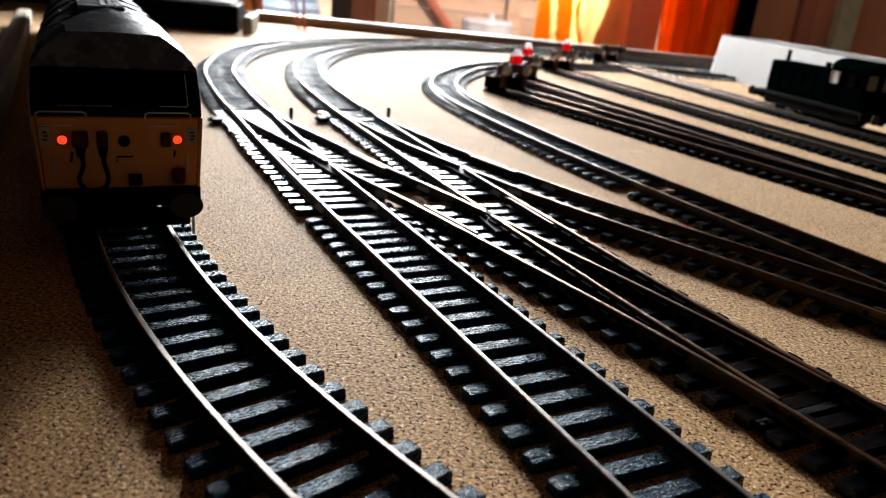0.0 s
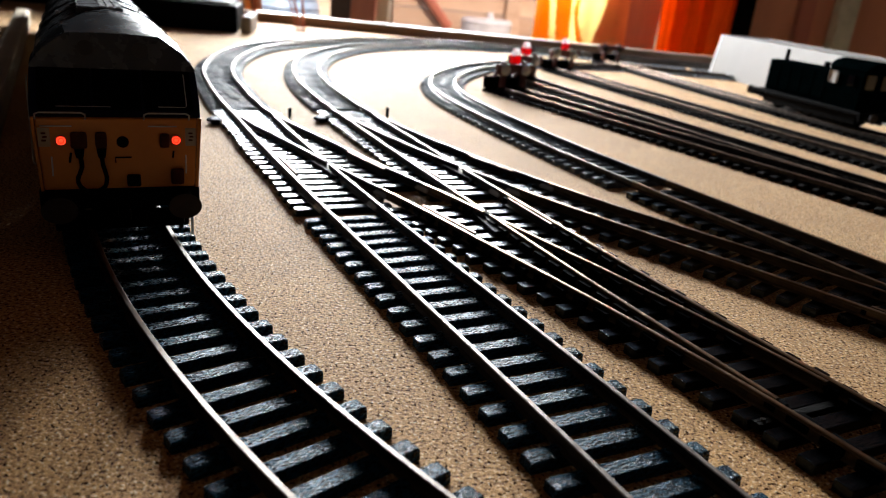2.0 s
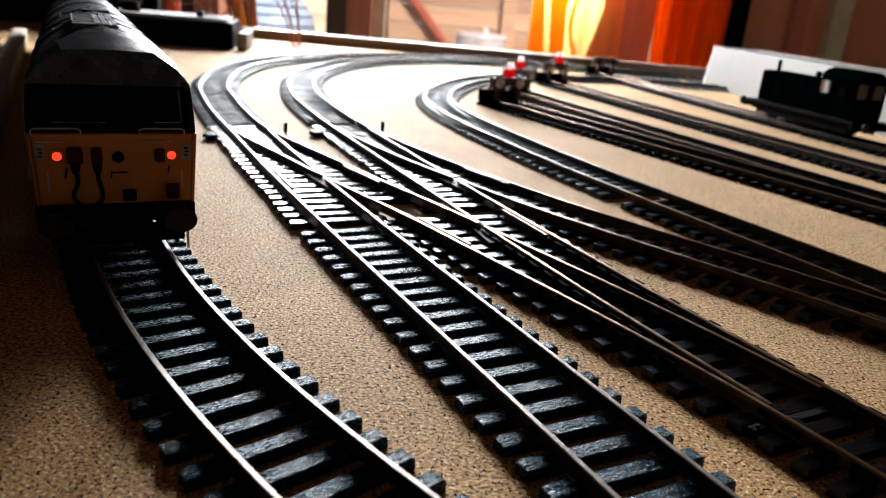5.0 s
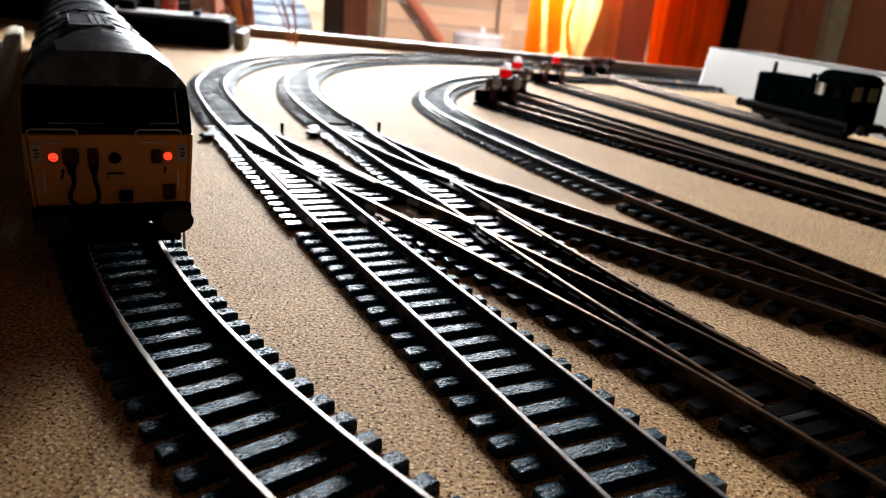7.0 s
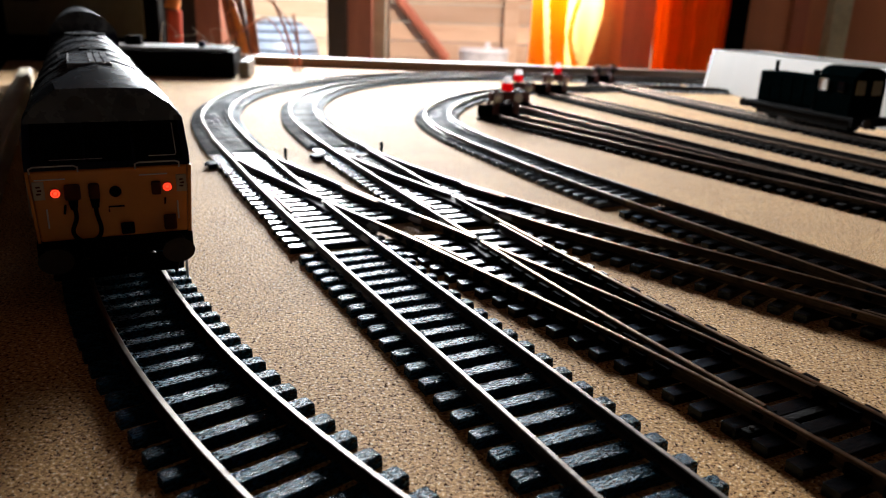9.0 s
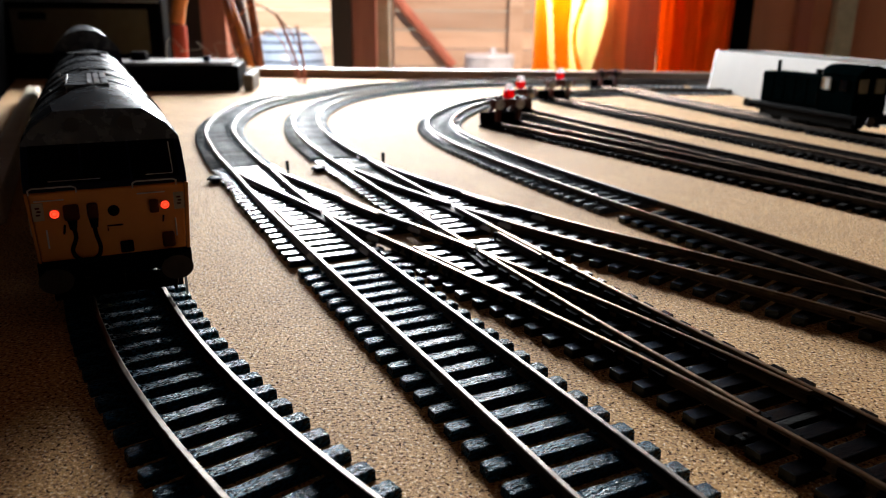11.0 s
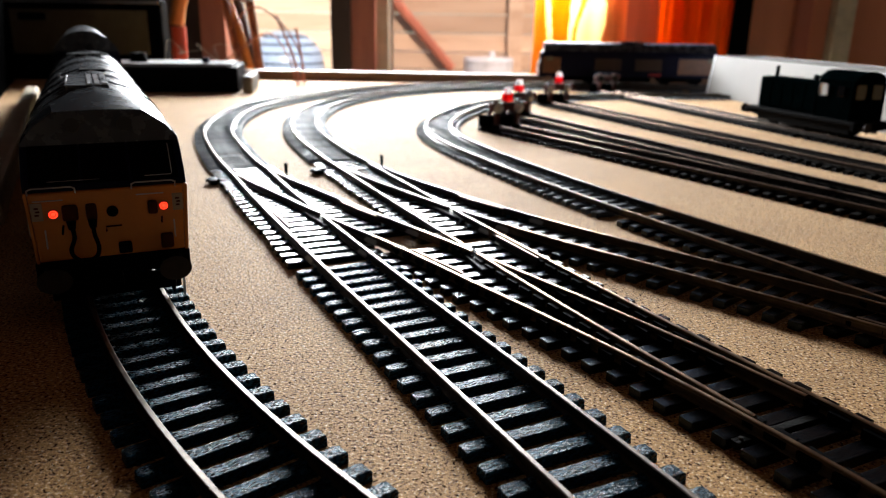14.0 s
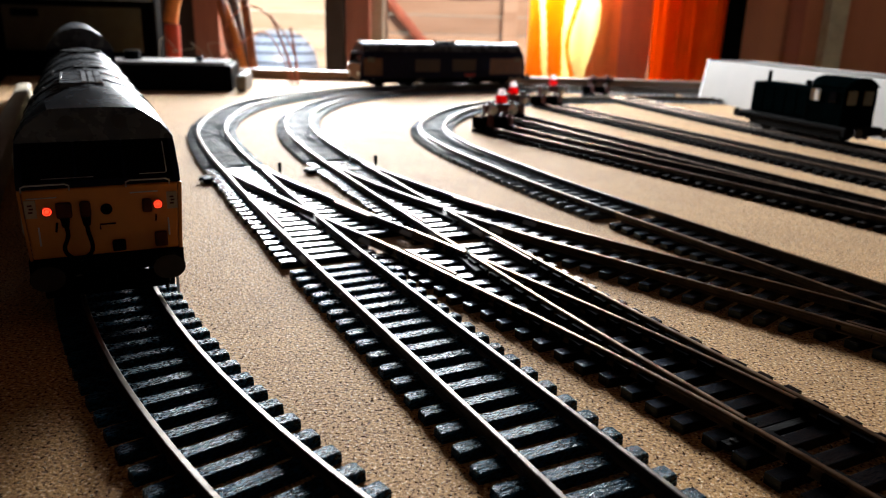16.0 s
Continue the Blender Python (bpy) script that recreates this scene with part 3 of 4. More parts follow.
# ---- the layout board ----
board = part("layout_board", boxm(-520, 1080, -760, 936, -14, 0), M_BOARD)
tagged(board, kind="structure", label="cork-coloured fibre baseboard under the model railway")
table = empty("table_frame", at_mm(0, 0, 0), "timber frame and legs under the baseboard", "table")
for x in (-480, 1040):
    for y in (-720, 900):
        part("leg", boxm(x - 30, x + 30, y - 30, y + 30, FLOOR_Z, -84, 3), M_WOOD_PALE, table)
for y in (-720, 900):
    part("rail", boxm(-510, 1070, y - 20, y + 20, -84, -14), M_WOOD_PALE, table)
slab("edge_batten", -420, 1080, 918, 938, 0, 11, M_BATTEN, 1.2)

# ---- tracks ----
a_heel, a_toe = OUTER.near(-29, 207), OUTER.near(*CROSS_A.at(CROSS_A.length)[:2])
b_heel, b_toe = MIDDLE.near(9, 236), MIDDLE.near(*CROSS_B.at(CROSS_B.length)[:2])
c_toe = MIDDLE.near(*sn(30, 116.7))
d_toe, d_heel = INNER.near(*sn(8, 196)), INNER.near(*sn(205, 195))
GAP = 0.5
NEAR_LABEL = "nickel-silver rails on black plastic sleepers"
track(OUTER, 0, a_heel - GAP, NEAR_LABEL + ", straight run into the points", None, 259.74)
turnout(OUTER, CROSS_A, a_toe, a_heel, CROSS_A.length, CROSS_A.near(-14.3, 229.2), 1, "set of points with bright worn rails on black timbers")
turnout(MIDDLE, CROSS_A, c_toe, b_heel - GAP, 8, CROSS_A.near(-14.3, 229.2) - GAP, -1, "set of points with tarnished brassy switch blades", M_RAIL_BRASS, False)
turnout(MIDDLE, CROSS_B, b_toe, b_heel, CROSS_B.length, CROSS_B.near(28.8, 247.7), 1, "set of points with bright worn rails on black timbers")
turnout(INNER, CROSS_B, d_toe, d_heel, 8, CROSS_B.near(28.8, 247.7) - GAP, -1, "set of points with dull brassy rails", M_RAIL_BRASS, False)
track(MIDDLE, 0, c_toe - GAP, NEAR_LABEL + ", straight before the points")
track(INNER, 0, d_toe - GAP, NEAR_LABEL + ", short straight")


def run(line, s0, s1, label, rail=None, piece=420.0, phase=0.0, pitch=PITCH):
    n = max(1, int(round((s1 - s0) / piece)))
    for i in range(n):
        track(line, s0 + (s1 - s0) * i / n + GAP, s0 + (s1 - s0) * (i + 1) / n, label, rail, phase, pitch)


run(OUTER, a_toe, OUTER.length, NEAR_LABEL + ", curving to the far edge")
run(MIDDLE, b_toe, MIDDLE.length, NEAR_LABEL + ", inside the outer curve")
run(INNER, d_heel, INNER.length, NEAR_LABEL + ", tight inner curve")
run(BAY, 0, BAY.length, NEAR_LABEL + ", curving under the locomotive", None, 420.0, 232.4, 6.93)
run(SIDING_1, 0, SIDING_1.length, "siding with tarnished brown rails", M_RAIL_OLD)
run(SIDING_2, 0, SIDING_2.length, "siding with tarnished brown rails", M_RAIL_OLD)
run(SIDING_3, 0, SIDING_3.length, "siding with dull brass-coloured rails", M_RAIL_OLD)
run(SIDING_4, 0, SIDING_4.length, "siding under the shunter, dull rails", M_RAIL_OLD)


# ---- locomotives ----
def hull(length, rows, roof, nose=None, tail=None):
    """A shell: rows are (height, half width); roof adds (height, half width) up to the ridge. nose, tail: setback by height."""
    sec = [(-w, z) for z, w in rows + roof] + [(w, z) for z, w in reversed(rows + roof)]
    bm = bmesh.new()
    ends = []
    for y, fn, sgn in ((0.0, nose, 1), (length, tail, -1)):
        ends.append([bm.verts.new((x, y + (sgn * fn(z) if fn else 0.0), z)) for x, z in sec])
    n = len(sec)
    for k in range(n):
        bm.faces.new((ends[0][k], ends[0][(k + 1) % n], ends[1][(k + 1) % n], ends[1][k]))
    half = n // 2
    for e, flip in ((ends[0], False), (ends[1], True)):
        for k in range(half - 1):
            f = (e[k], e[n - 1 - k], e[n - 2 - k], e[k + 1])
            bm.faces.new(f[::-1] if flip else f)
    bmesh.ops.recalc_face_normals(bm, faces=bm.faces)
    return bm


def wheelset(parent, y, r=7.0):
    ax = part("wheelset", cyl(bmesh.new(), 1.2, 1.2, 15, mt(-7.5, y, r, 0, 90, 0), 10), M_STEEL, parent)
    for x in (-9.4, 6.9):
        part("wheel", cyl(bmesh.new(), r, r, 2.5, mt(x, y, r, 0, 90, 0), 28), M_BLACK, ax)
    return ax


def bogie(parent, y0, n, spacing, r=7.0):
    for i in range(n):
        wheelset(parent, y0 + i * spacing, r)
    for x in (-13.5, 11.5):
        bm = boxm(x, x + 2, y0 - 7, y0 + (n - 1) * spacing + 7, 4, 10.5, 0.5)
        for i in range(n):
            box(bm, x - 0.5 if x < 0 else x + 1, x + 1 if x < 0 else x + 2.5, y0 + i * spacing - 3, y0 + i * spacing + 3, 4.5, 9.5, 0.4)
        part("bogie_frame", bm, M_BLACK, parent)


def buffer(parent, x, y, z, d=1, head=3.7, oval=1.0):
    bm = cyl(bmesh.new(), 2.4, 2.0, 4, mt(x, y, z, 90 * d, 0, 0), 16)
    cyl(bm, 1.1, 1.1, 4, mt(x, y - 3.5 * d, z, 90 * d, 0, 0), 12)
    b = part("buffer", bm, M_BLACK, parent, smooth=True)
    bm = cyl(bmesh.new(), head * 0.92, head, 0.7, mt(x, y - 7.0 * d, z, 90 * d, 0, 0), 28)
    for v in bm.verts:
        v.co.x = x + (v.co.x - x) * oval
        v.co.z = z + (v.co.z - z) / oval ** 0.5
    part("buffer_head", bm, M_BUFFER, b, "oval dark steel head")
    return b


NOSE = [(0, 0.0), (27.5, 0.0), (28.6, 0.5), (38, 3.8), (41, 8.0), (51.5, 20.0), (60, 24.0)]


def nose(z):
    return float(np.interp(z, [p[0] for p in NOSE], [p[1] for p in NOSE]))


BODY_ROWS = [(9.5, 16.2), (12, 16.6), (26, 17.7), (30, 17.7), (37, 17.2)]
ROOF_ROWS = [(39.4, 16.4), (41.8, 14.8), (44.3, 12.0), (46.3, 8.6), (47.7, 4.6), (48.3, 1.6)]


def main_locomotive(m):
    """A rake-fronted diesel, yellow end with lit red tail lamps, grey roof."""
    L = 272.0
    loco = empty("diesel_locomotive", m, "diesel locomotive with yellow end, red tail lamps lit, grey roof", "locomotive")
    part("body", hull(L, BODY_ROWS, ROOF_ROWS[:1], nose, None), M_NAVY, loco, smooth=True)
    # roof skin, a little proud, in panels
    cuts = [23.0, 46.0, 72.0, 104.0, 150.0, 196.0, 236.0, L - 0.5]
    prof = [(16.9, 37.9), (16.55, 39.6), (14.95, 42.0), (12.15, 44.5), (8.75, 46.6), (4.7, 48.0), (0, 48.7)]
    prof = prof + [(-x, z) for x, z in reversed(prof[:-1])]
    for i, (y0, y1) in enumerate(zip(cuts, cuts[1:])):
        bm = bmesh.new()
        rings = []
        for y in (y0 + 0.3, y1 - 1.6):
            rings.append([bm.verts.new((x, y, z)) for x, z in prof])
        low = [[bm.verts.new((v.co.x * 0.94, v.co.y, v.co.z - 1.3)) for v in r] for r in rings]
        for k in range(len(prof) - 1):
            bm.faces.new((rings[0][k], rings[1][k], rings[1][k + 1], rings[0][k + 1]))
            for r, l in zip(rings, low):
                bm.faces.new((r[k], r[k + 1], l[k + 1], l[k]))
        bmesh.ops.recalc_face_normals(bm, faces=bm.faces)
        part("roof_panel", bm, M_GREY_ROOF, loco, smooth=True)
    for y in cuts[1:-1]:
        bm = tube([(x * 1.004, y - 0.8, z + 0.15) for x, z in prof], 0.28, 6)
        part("roof_rib", bm, M_GREY_ROOF, loco, smooth=True)
    # dome over the cab front
    bm = bmesh.new()
    half = [(17.1, 38.0, 3.5), (14.4, 41.4, 3.9), (9.6, 44.8, 4.7), (5.0, 45.0, 4.7)]
    rear = [(17.0, 38.0, 22.6), (15.0, 42.0, 22.6), (11.0, 45.2, 22.6), (5.6, 47.7, 22.6)]
    front = [(-x, z, y) for x, z, y in half] + [(0, 45.1, 4.7)] + half[::-1]
    back = [(-x, z, y) for x, z, y in rear] + [(0, 48.6, 22.6)] + rear[::-1]
    rv = [bm.verts.new((x, y, z)) for x, z, y in front]
    mv = [bm.verts.new(((p[0] + q[0]) / 2, (p[2] + q[2]) / 2, (p[1] + q[1]) / 2 + 0.55)) for p, q in zip(front, back)]
    bv = [bm.verts.new((x, y, z)) for x, z, y in back]
    for k in range(8):
        bm.faces.new((rv[k], rv[k + 1], mv[k + 1], mv[k]))
        bm.faces.new((mv[k], mv[k + 1], bv[k + 1], bv[k]))
    low = [bm.verts.new((x, 3.6, 37.3)) for x in (-17.1, 17.1)]
    bm.faces.new((low[0], low[1], *rv[::-1]))
    bmesh.ops.recalc_face_normals(bm, faces=bm.faces)
    dome = part("cab_dome", bm, M_GREY_ROOF, loco, "grey cab roof dome above the windscreen", smooth=True)
    dome.data.set_sharp_from_angle(angle=radians(14))
    for x in (-5.9, 5.3):
        part("horn_grille", cyl(bmesh.new(), 1.7, 1.7, 1.0, mt(x, 4.4, 41.6, 80, 0, 0), 18), M_GRILLE, loco)
    # yellow lower end, as a shallow pressed panel
    def tumble(bm):
        for v in bm.verts:
            v.co.x *= 0.948 + 0.052 * (v.co.z - 10.5) / 16.7
        return bm
    part("end_panel", tumble(boxm(-16.9, 16.9, -0.7, 0.6, 10.8, 27.2, 0.5)), M_YELLOW, loco, "warning yellow lower end")
    part("end_corner", tumble(boxm(-17.7, -17.0, -0.5, 12, 10.5, 27.2, 0.2)), M_YELLOW, loco)
    part("end_corner", tumble(boxm(17.0, 17.9, -0.5, 12, 10.5, 27.2, 0.2)), M_YELLOW, loco)
    # windscreen band
    def screen(x0, x1):
        bm = bmesh.new()
        vs = []
        for dy in (-0.35, 0.6):
            for x, z in ((x0, 28.8), (x1, 28.8), (x1 * 0.97, 37.4), (x0 * 0.97, 37.4)):
                vs.append(bm.verts.new((x, nose(z) + dy, z)))
        bm.faces.new(vs[:4])
        bm.faces.new(vs[4:][::-1])
        for k in range(4):
            bm.faces.new((vs[k], vs[4 + k], vs[4 + (k + 1) % 4], vs[(k + 1) % 4]))
        bmesh.ops.recalc_face_normals(bm, faces=bm.faces)
        return bm
    part("windscreen", screen(-16.2, -5.6), M_GLASS_DARK, loco, "black glass windscreen")
    part("windscreen", screen(-5.0, 5.0), M_GLASS_DARK, loco)
    part("windscreen", screen(5.6, 16.2), M_GLASS_DARK, loco)
    part("screen_trim", tube([(8.5, nose(29.6) - 0.4, 29.6), (14.4, nose(29.6) - 0.4, 29.6), (14.7, nose(30) - 0.4, 30.0), (14.4, nose(36.8) - 0.4, 36.8)], 0.1, 6), M_WHITE_WIRE, loco, "thin bright windscreen trim")
    part("screen_trim", tube([(-12.5, nose(29.6) - 0.4, 29.5), (-1.5, nose(29.6) - 0.4, 29.5)], 0.1, 6), M_STEEL, loco)
    for x in (-11.3, 10.6):
        y = -1.6
        part("handrail", tube([(x - 5.4, -0.6, 26.9), (x - 5.4, y, 28.1), (x - 4.6, y, 28.5), (x + 3.6, y, 28.5), (x + 4.4, y, 28.1), (x + 4.4, -0.6, 26.9)], 0.2, 6), M_WHITE_WIRE, loco)
        part("lamp_bracket", tube([(x - 4.6, -1.0, 25.4), (x + 1.6, -1.0, 25.4)], 0.18, 6), M_WHITE_WIRE, loco)
    # tail lamps
    for x in (-12.0, 12.0):
        ring = part("tail_lamp", cyl(bmesh.new(), 1.15, 1.15, 0.6, mt(x, -0.6, 22.2, 90, 0, 0), 24), M_RED_TUBE, loco, "lit red tail lamp")
        part("lens", cyl(bmesh.new(), 0.5, 0.4, 0.4, mt(x, -1.1, 22.2, 90, 0, 0), 20), M_TAIL, ring)
        part("lens_rim", tube([(x + 0.8 * math.cos(a), -1.3, 22.2 + 0.8 * math.sin(a)) for a in np.linspace(0, 2 * math.pi, 19)], 0.16, 6), M_TAIL, ring)
    # sockets and hoses
    for x, w in ((-8.5, 1.7), (-4.0, 1.2)):
        s = part("jumper_socket", boxm(x - w, x + w, -2.2, -0.5, 20.4, 24.2, 0.7), M_SOCKET, loco)
        part("socket_neck", cyl(bmesh.new(), 0.75, 1.1, 2.2, mt(x, -1.6, 18.4), 12), M_BLACK, s)
    bm = tube(curve([(-8.5, -1.7, 19.5), (-8.2, -2.2, 16.5), (-9.2, -2.5, 13.6), (-8.4, -2.5, 11.6), (-6.4, -2.5, 10.6), (-4.0, -2.5, 11.6), (-3.3, -2.4, 13.8), (-3.9, -2.1, 17.0), (-4.0, -1.7, 19.5)], 6), 0.5, 8)
    part("jumper_cable", bm, M_BLACK, loco, "looped black jumper cable")
    part("jumper_socket", boxm(8.4, 10.6, -1.7, -0.5, 20.4, 23.8, 0.6), M_SOCKET, loco)
    part("round_plate", cyl(bmesh.new(), 1.3, 1.3, 0.5, mt(0.5, -0.6, 21.8, 90, 0, 0), 24), M_BLACK, loco)
    part("step_plate", tube([(-1.2, -0.9, 17.0), (-1.2, -0.9, 18.2), (2.2, -0.9, 18.2)], 0.22, 6), M_BLACK, loco)
    part("coupling_socket", boxm(1.0, 4.0, -2.0, -0.5, 11.4, 14.2, 0.5), M_BLACK, loco)
    part("coupling_socket", boxm(10.6, 13.6, -2.0, -0.5, 11.6, 15.4, 0.6), M_SOCKET, loco)
    for x in (-15.3, 15.3):
        part("label_plate", boxm(x - 1.2, x + 1.2, -0.95, -0.55, 20.8, 25.0, 0.1), M_PLATE, loco, "pale data plate")
        for k in range(3):
            part("marking", boxm(x - 0.5 + 0.2 * (k % 2), x + 0.4 + 0.2 * (k % 2), -1.05, -0.9, 22.0 + k * 0.8, 22.4 + k * 0.8), M_SOCKET, loco)
        part("side_handrail", tube([(x * 0.92, -1.1, 14.2), (x * 0.92, -1.1, 18.6)], 0.2, 6), M_WHITE_WIRE, loco)
    part("lamp_iron", tube([(-10.6, -0.95, 17.2), (-10.2, -0.95, 19.4)], 0.25, 6), M_BLACK, loco)
    part("lamp_iron", tube([(11.2, -0.95, 18.0), (11.4, -0.95, 19.6)], 0.2, 6), M_BLACK, loco)
    # buffer beam
    part("buffer_beam", boxm(-17.2, 17.2, -0.4, 4, 6.0, 10.6, 0.5), M_BLACK, loco)
    buffer(loco, -13.2, -0.4, 8.2, 1, 3.2, 1.15)
    buffer(loco, 12.9, -0.4, 8.2, 1, 3.2, 1.15)
    part("brake_pipe", tube(curve([(12.6, -2.0, 7.0), (12.8, -3.4, 4.4), (12.4, -2.8, 1.4)], 6), 0.5, 8), M_BLACK, loco)
    part("guard_iron", boxm(14.6, 15.2, -3.6, -3.0, -0.6, 6.4, 0.1), M_STEEL, loco)
    part("coupling_hook", boxm(-1.3, 1.3, -5.5, 0, 4.4, 6.8, 0.5), M_BLACK, loco)
    part("snow_plough", boxm(-14.5, 14.5, -1.5, 0.5, 1.2, 5.6, 0.5), M_BLACK, loco)
    part("underframe", boxm(-13, 13, 92, 176, 2.5, 10, 1.0), M_BLACK, loco)
    bogie(loco, 22, 3, 22)
    bogie(loco, 200, 3, 22)
    # cab doors' handrails
    for x in (-18.1, 18.1):
        part("door_handrail", tube([(x, 14, 13), (x * 1.02, 14, 14), (x * 1.02, 14, 33), (x, 14, 34)], 0.22, 6), M_WHITE_WIRE, loco)
    # roof fittings: louvre plate, hatch, exhaust
    v = part("roof_vent", boxm(-7.0, 3.6, 27, 68, 47.2, 48.9, 0.2), M_GREY_ROOF, loco)
    for r in range(12):
        for c in range(3):
            part("vent_slat", boxm(-1.6 + c * 1.8, -0.4 + c * 1.8, 28.5 + r * 3.2, 30.0 + r * 3.2, 48.8, 49.3), M_STEEL, v)
    part("vent_edge", boxm(-7.0, -6.6, 36, 66, 48.7, 49.1), M_STEEL, v)
    part("exhaust_port", boxm(-3.6, 4.6, 92, 100, 47.2, 49.0, 0.4), M_BLACK, loco)
    for x, y in ((-11.5, 52), (9.5, 60), (11.0, 90), (-10.0, 100), (8.0, 120)):
        part("lifting_eye", boxm(x - 0.35, x + 0.35, y, y + 1.6, 44.2, 47.0 if abs(x) < 10.5 else 45.6, 0.1), M_STEEL, loco)
    fan = part("fan_grille", cyl(bmesh.new(), 9, 9, 0.8, mt(0, 216, 48.3), 32), M_BLACK, loco)
    return loco


HEAD = 0.475
FRONT = (-75.5, 164.0)
main_locomotive(at_mm(FRONT[0], FRONT[1], RAIL_TOP, math.degrees(HEAD)))


def coach(m):
    c = empty("railway_coach", m, "dark coach with rounded grey roof coupled behind the locomotive", "coach")
    rows = [(9, 17.4), (20, 17.8), (38, 17.6), (45, 17.2)]
    roof = [(47.5, 16.2)]
    part("body", hull(250, rows, roof[:1]), M_NAVY, c)
    bm = hull(251, [(46.6, 17.2), (47.4, 17.0)], [(51.2, 14.6), (54.6, 11.2), (57.0, 7.0), (58.2, 2.4)])
    part("roof", bm, M_GREY_ROOF, c, smooth=True)
    for y in (30, 190):
        bogie(c, y, 2, 30)
    return c


coach(at_mm(FRONT[0] - 279 * math.sin(HEAD), FRONT[1] + 279 * math.cos(HEAD), RAIL_TOP, math.degrees(HEAD)))


def running_locomotive():
    """The engine that comes along the far side: dark blue, brown-yellow cab sides, pale roof."""
    L = 206.0
    loco = empty("running_locomotive", at_mm(0, 0, RAIL_TOP), "dark blue diesel locomotive with orange-brown cab sides, running", "locomotive")
    def nz(z):
        return float(np.interp(z, [0, 26, 38, 44, 52], [0, 0, 3.5, 7, 14]))
    body = hull(L, [(9, 17.2), (20, 17.7), (34, 17.5), (38, 17.0)], [(40, 16.3)], nz, nz)
    bmesh.ops.translate(body, verts=body.verts, vec=(0, -L / 2, 0))
    part("body", body, M_NAVY, loco)
    r = hull(L - 10, [(39.6, 16.6), (40.6, 16.4)], [(44, 14.2), (47, 10.8), (49.2, 6.6), (50.2, 2.0)])
    bmesh.ops.translate(r, verts=r.verts, vec=(0, 5 - L / 2, 0))
    part("roof", r, M_GREY_ROOF, loco, "dark curved roof", smooth=True)
    for sgn in (-1, 1):
        yy = sgn * (L / 2)
        a, b = sorted((yy + sgn * 0.8, yy - sgn * 0.4))
        part("end_panel", boxm(-16.8, 16.8, a, b, 10, 25.5, 0.4), M_CAB_BROWN, loco, "faded orange-brown end")
        for x in (-12.5, 12.5):
            h0, h1 = sorted((yy + sgn * 0.6, yy + sgn * 1.6))
            part("headlight", boxm(x - 2.2, x + 2.2, h0, h1, 13, 17, 0.5), M_PAD, loco, "clear round headlight")
        for x in (-8.6, 8.6):
            c0, c1 = sorted((yy + sgn * 0.2 - sgn * 1.9, yy - sgn * 2.6))
            part("windscreen", boxm(x - 7.2, x + 7.2, c0 - 0.3, c1 + 0.3, 28, 36.5, 0.3), M_GLASS_DARK, loco)
        for x in (-13.2, 13.2):
            buffer(loco, x, yy, 8.6, -sgn * -1 if sgn < 0 else -1, 4.2)
        for x in (-17.75, 17.75):
            d0, d1 = sorted((yy - sgn * 3, yy - sgn * (48 if sgn > 0 else 24)))
            part("cab_side", boxm(x - 0.35, x + 0.35, d0, d1, 13, 32, 0.2), M_CAB_BROWN, loco, "orange-brown cab side")
            w0, w1 = sorted((yy - sgn * 7, yy - sgn * 15))
            part("side_window", boxm(x - 0.6, x + 0.6, w0, w1, 28, 33, 0.2), M_BEIGE, loco, "cab side window")
    for x in (-17.8, 17.8):
        for y0 in (-40, 6):
            part("side_grille", boxm(x - 0.35, x + 0.35, y0, y0 + 30, 17, 31, 0.3), M_WOOD_DARK, loco, "brown side grille")
    bogie(loco, -78, 2, 34)
    bogie(loco, 44, 2, 34)
    part("fuel_tank", boxm(-13, 13, -26, 26, 2.5, 9.5, 1.5), M_BLACK, loco)
    part("red_marker", boxm(17.6, 18.4, 22, 36, 11.2, 13.6, 0.3), M_RED, loco)
    part("exhaust_box", boxm(-6, 6, -10, 16, 49.6, 51.6, 0.5), M_BLACK, loco)
    return loco


RUNNER = running_locomotive()
for piece in RUNNER.children_recursive:
    piece.data.transform(Matrix.Diagonal((1, 1, 0.92, 1)))


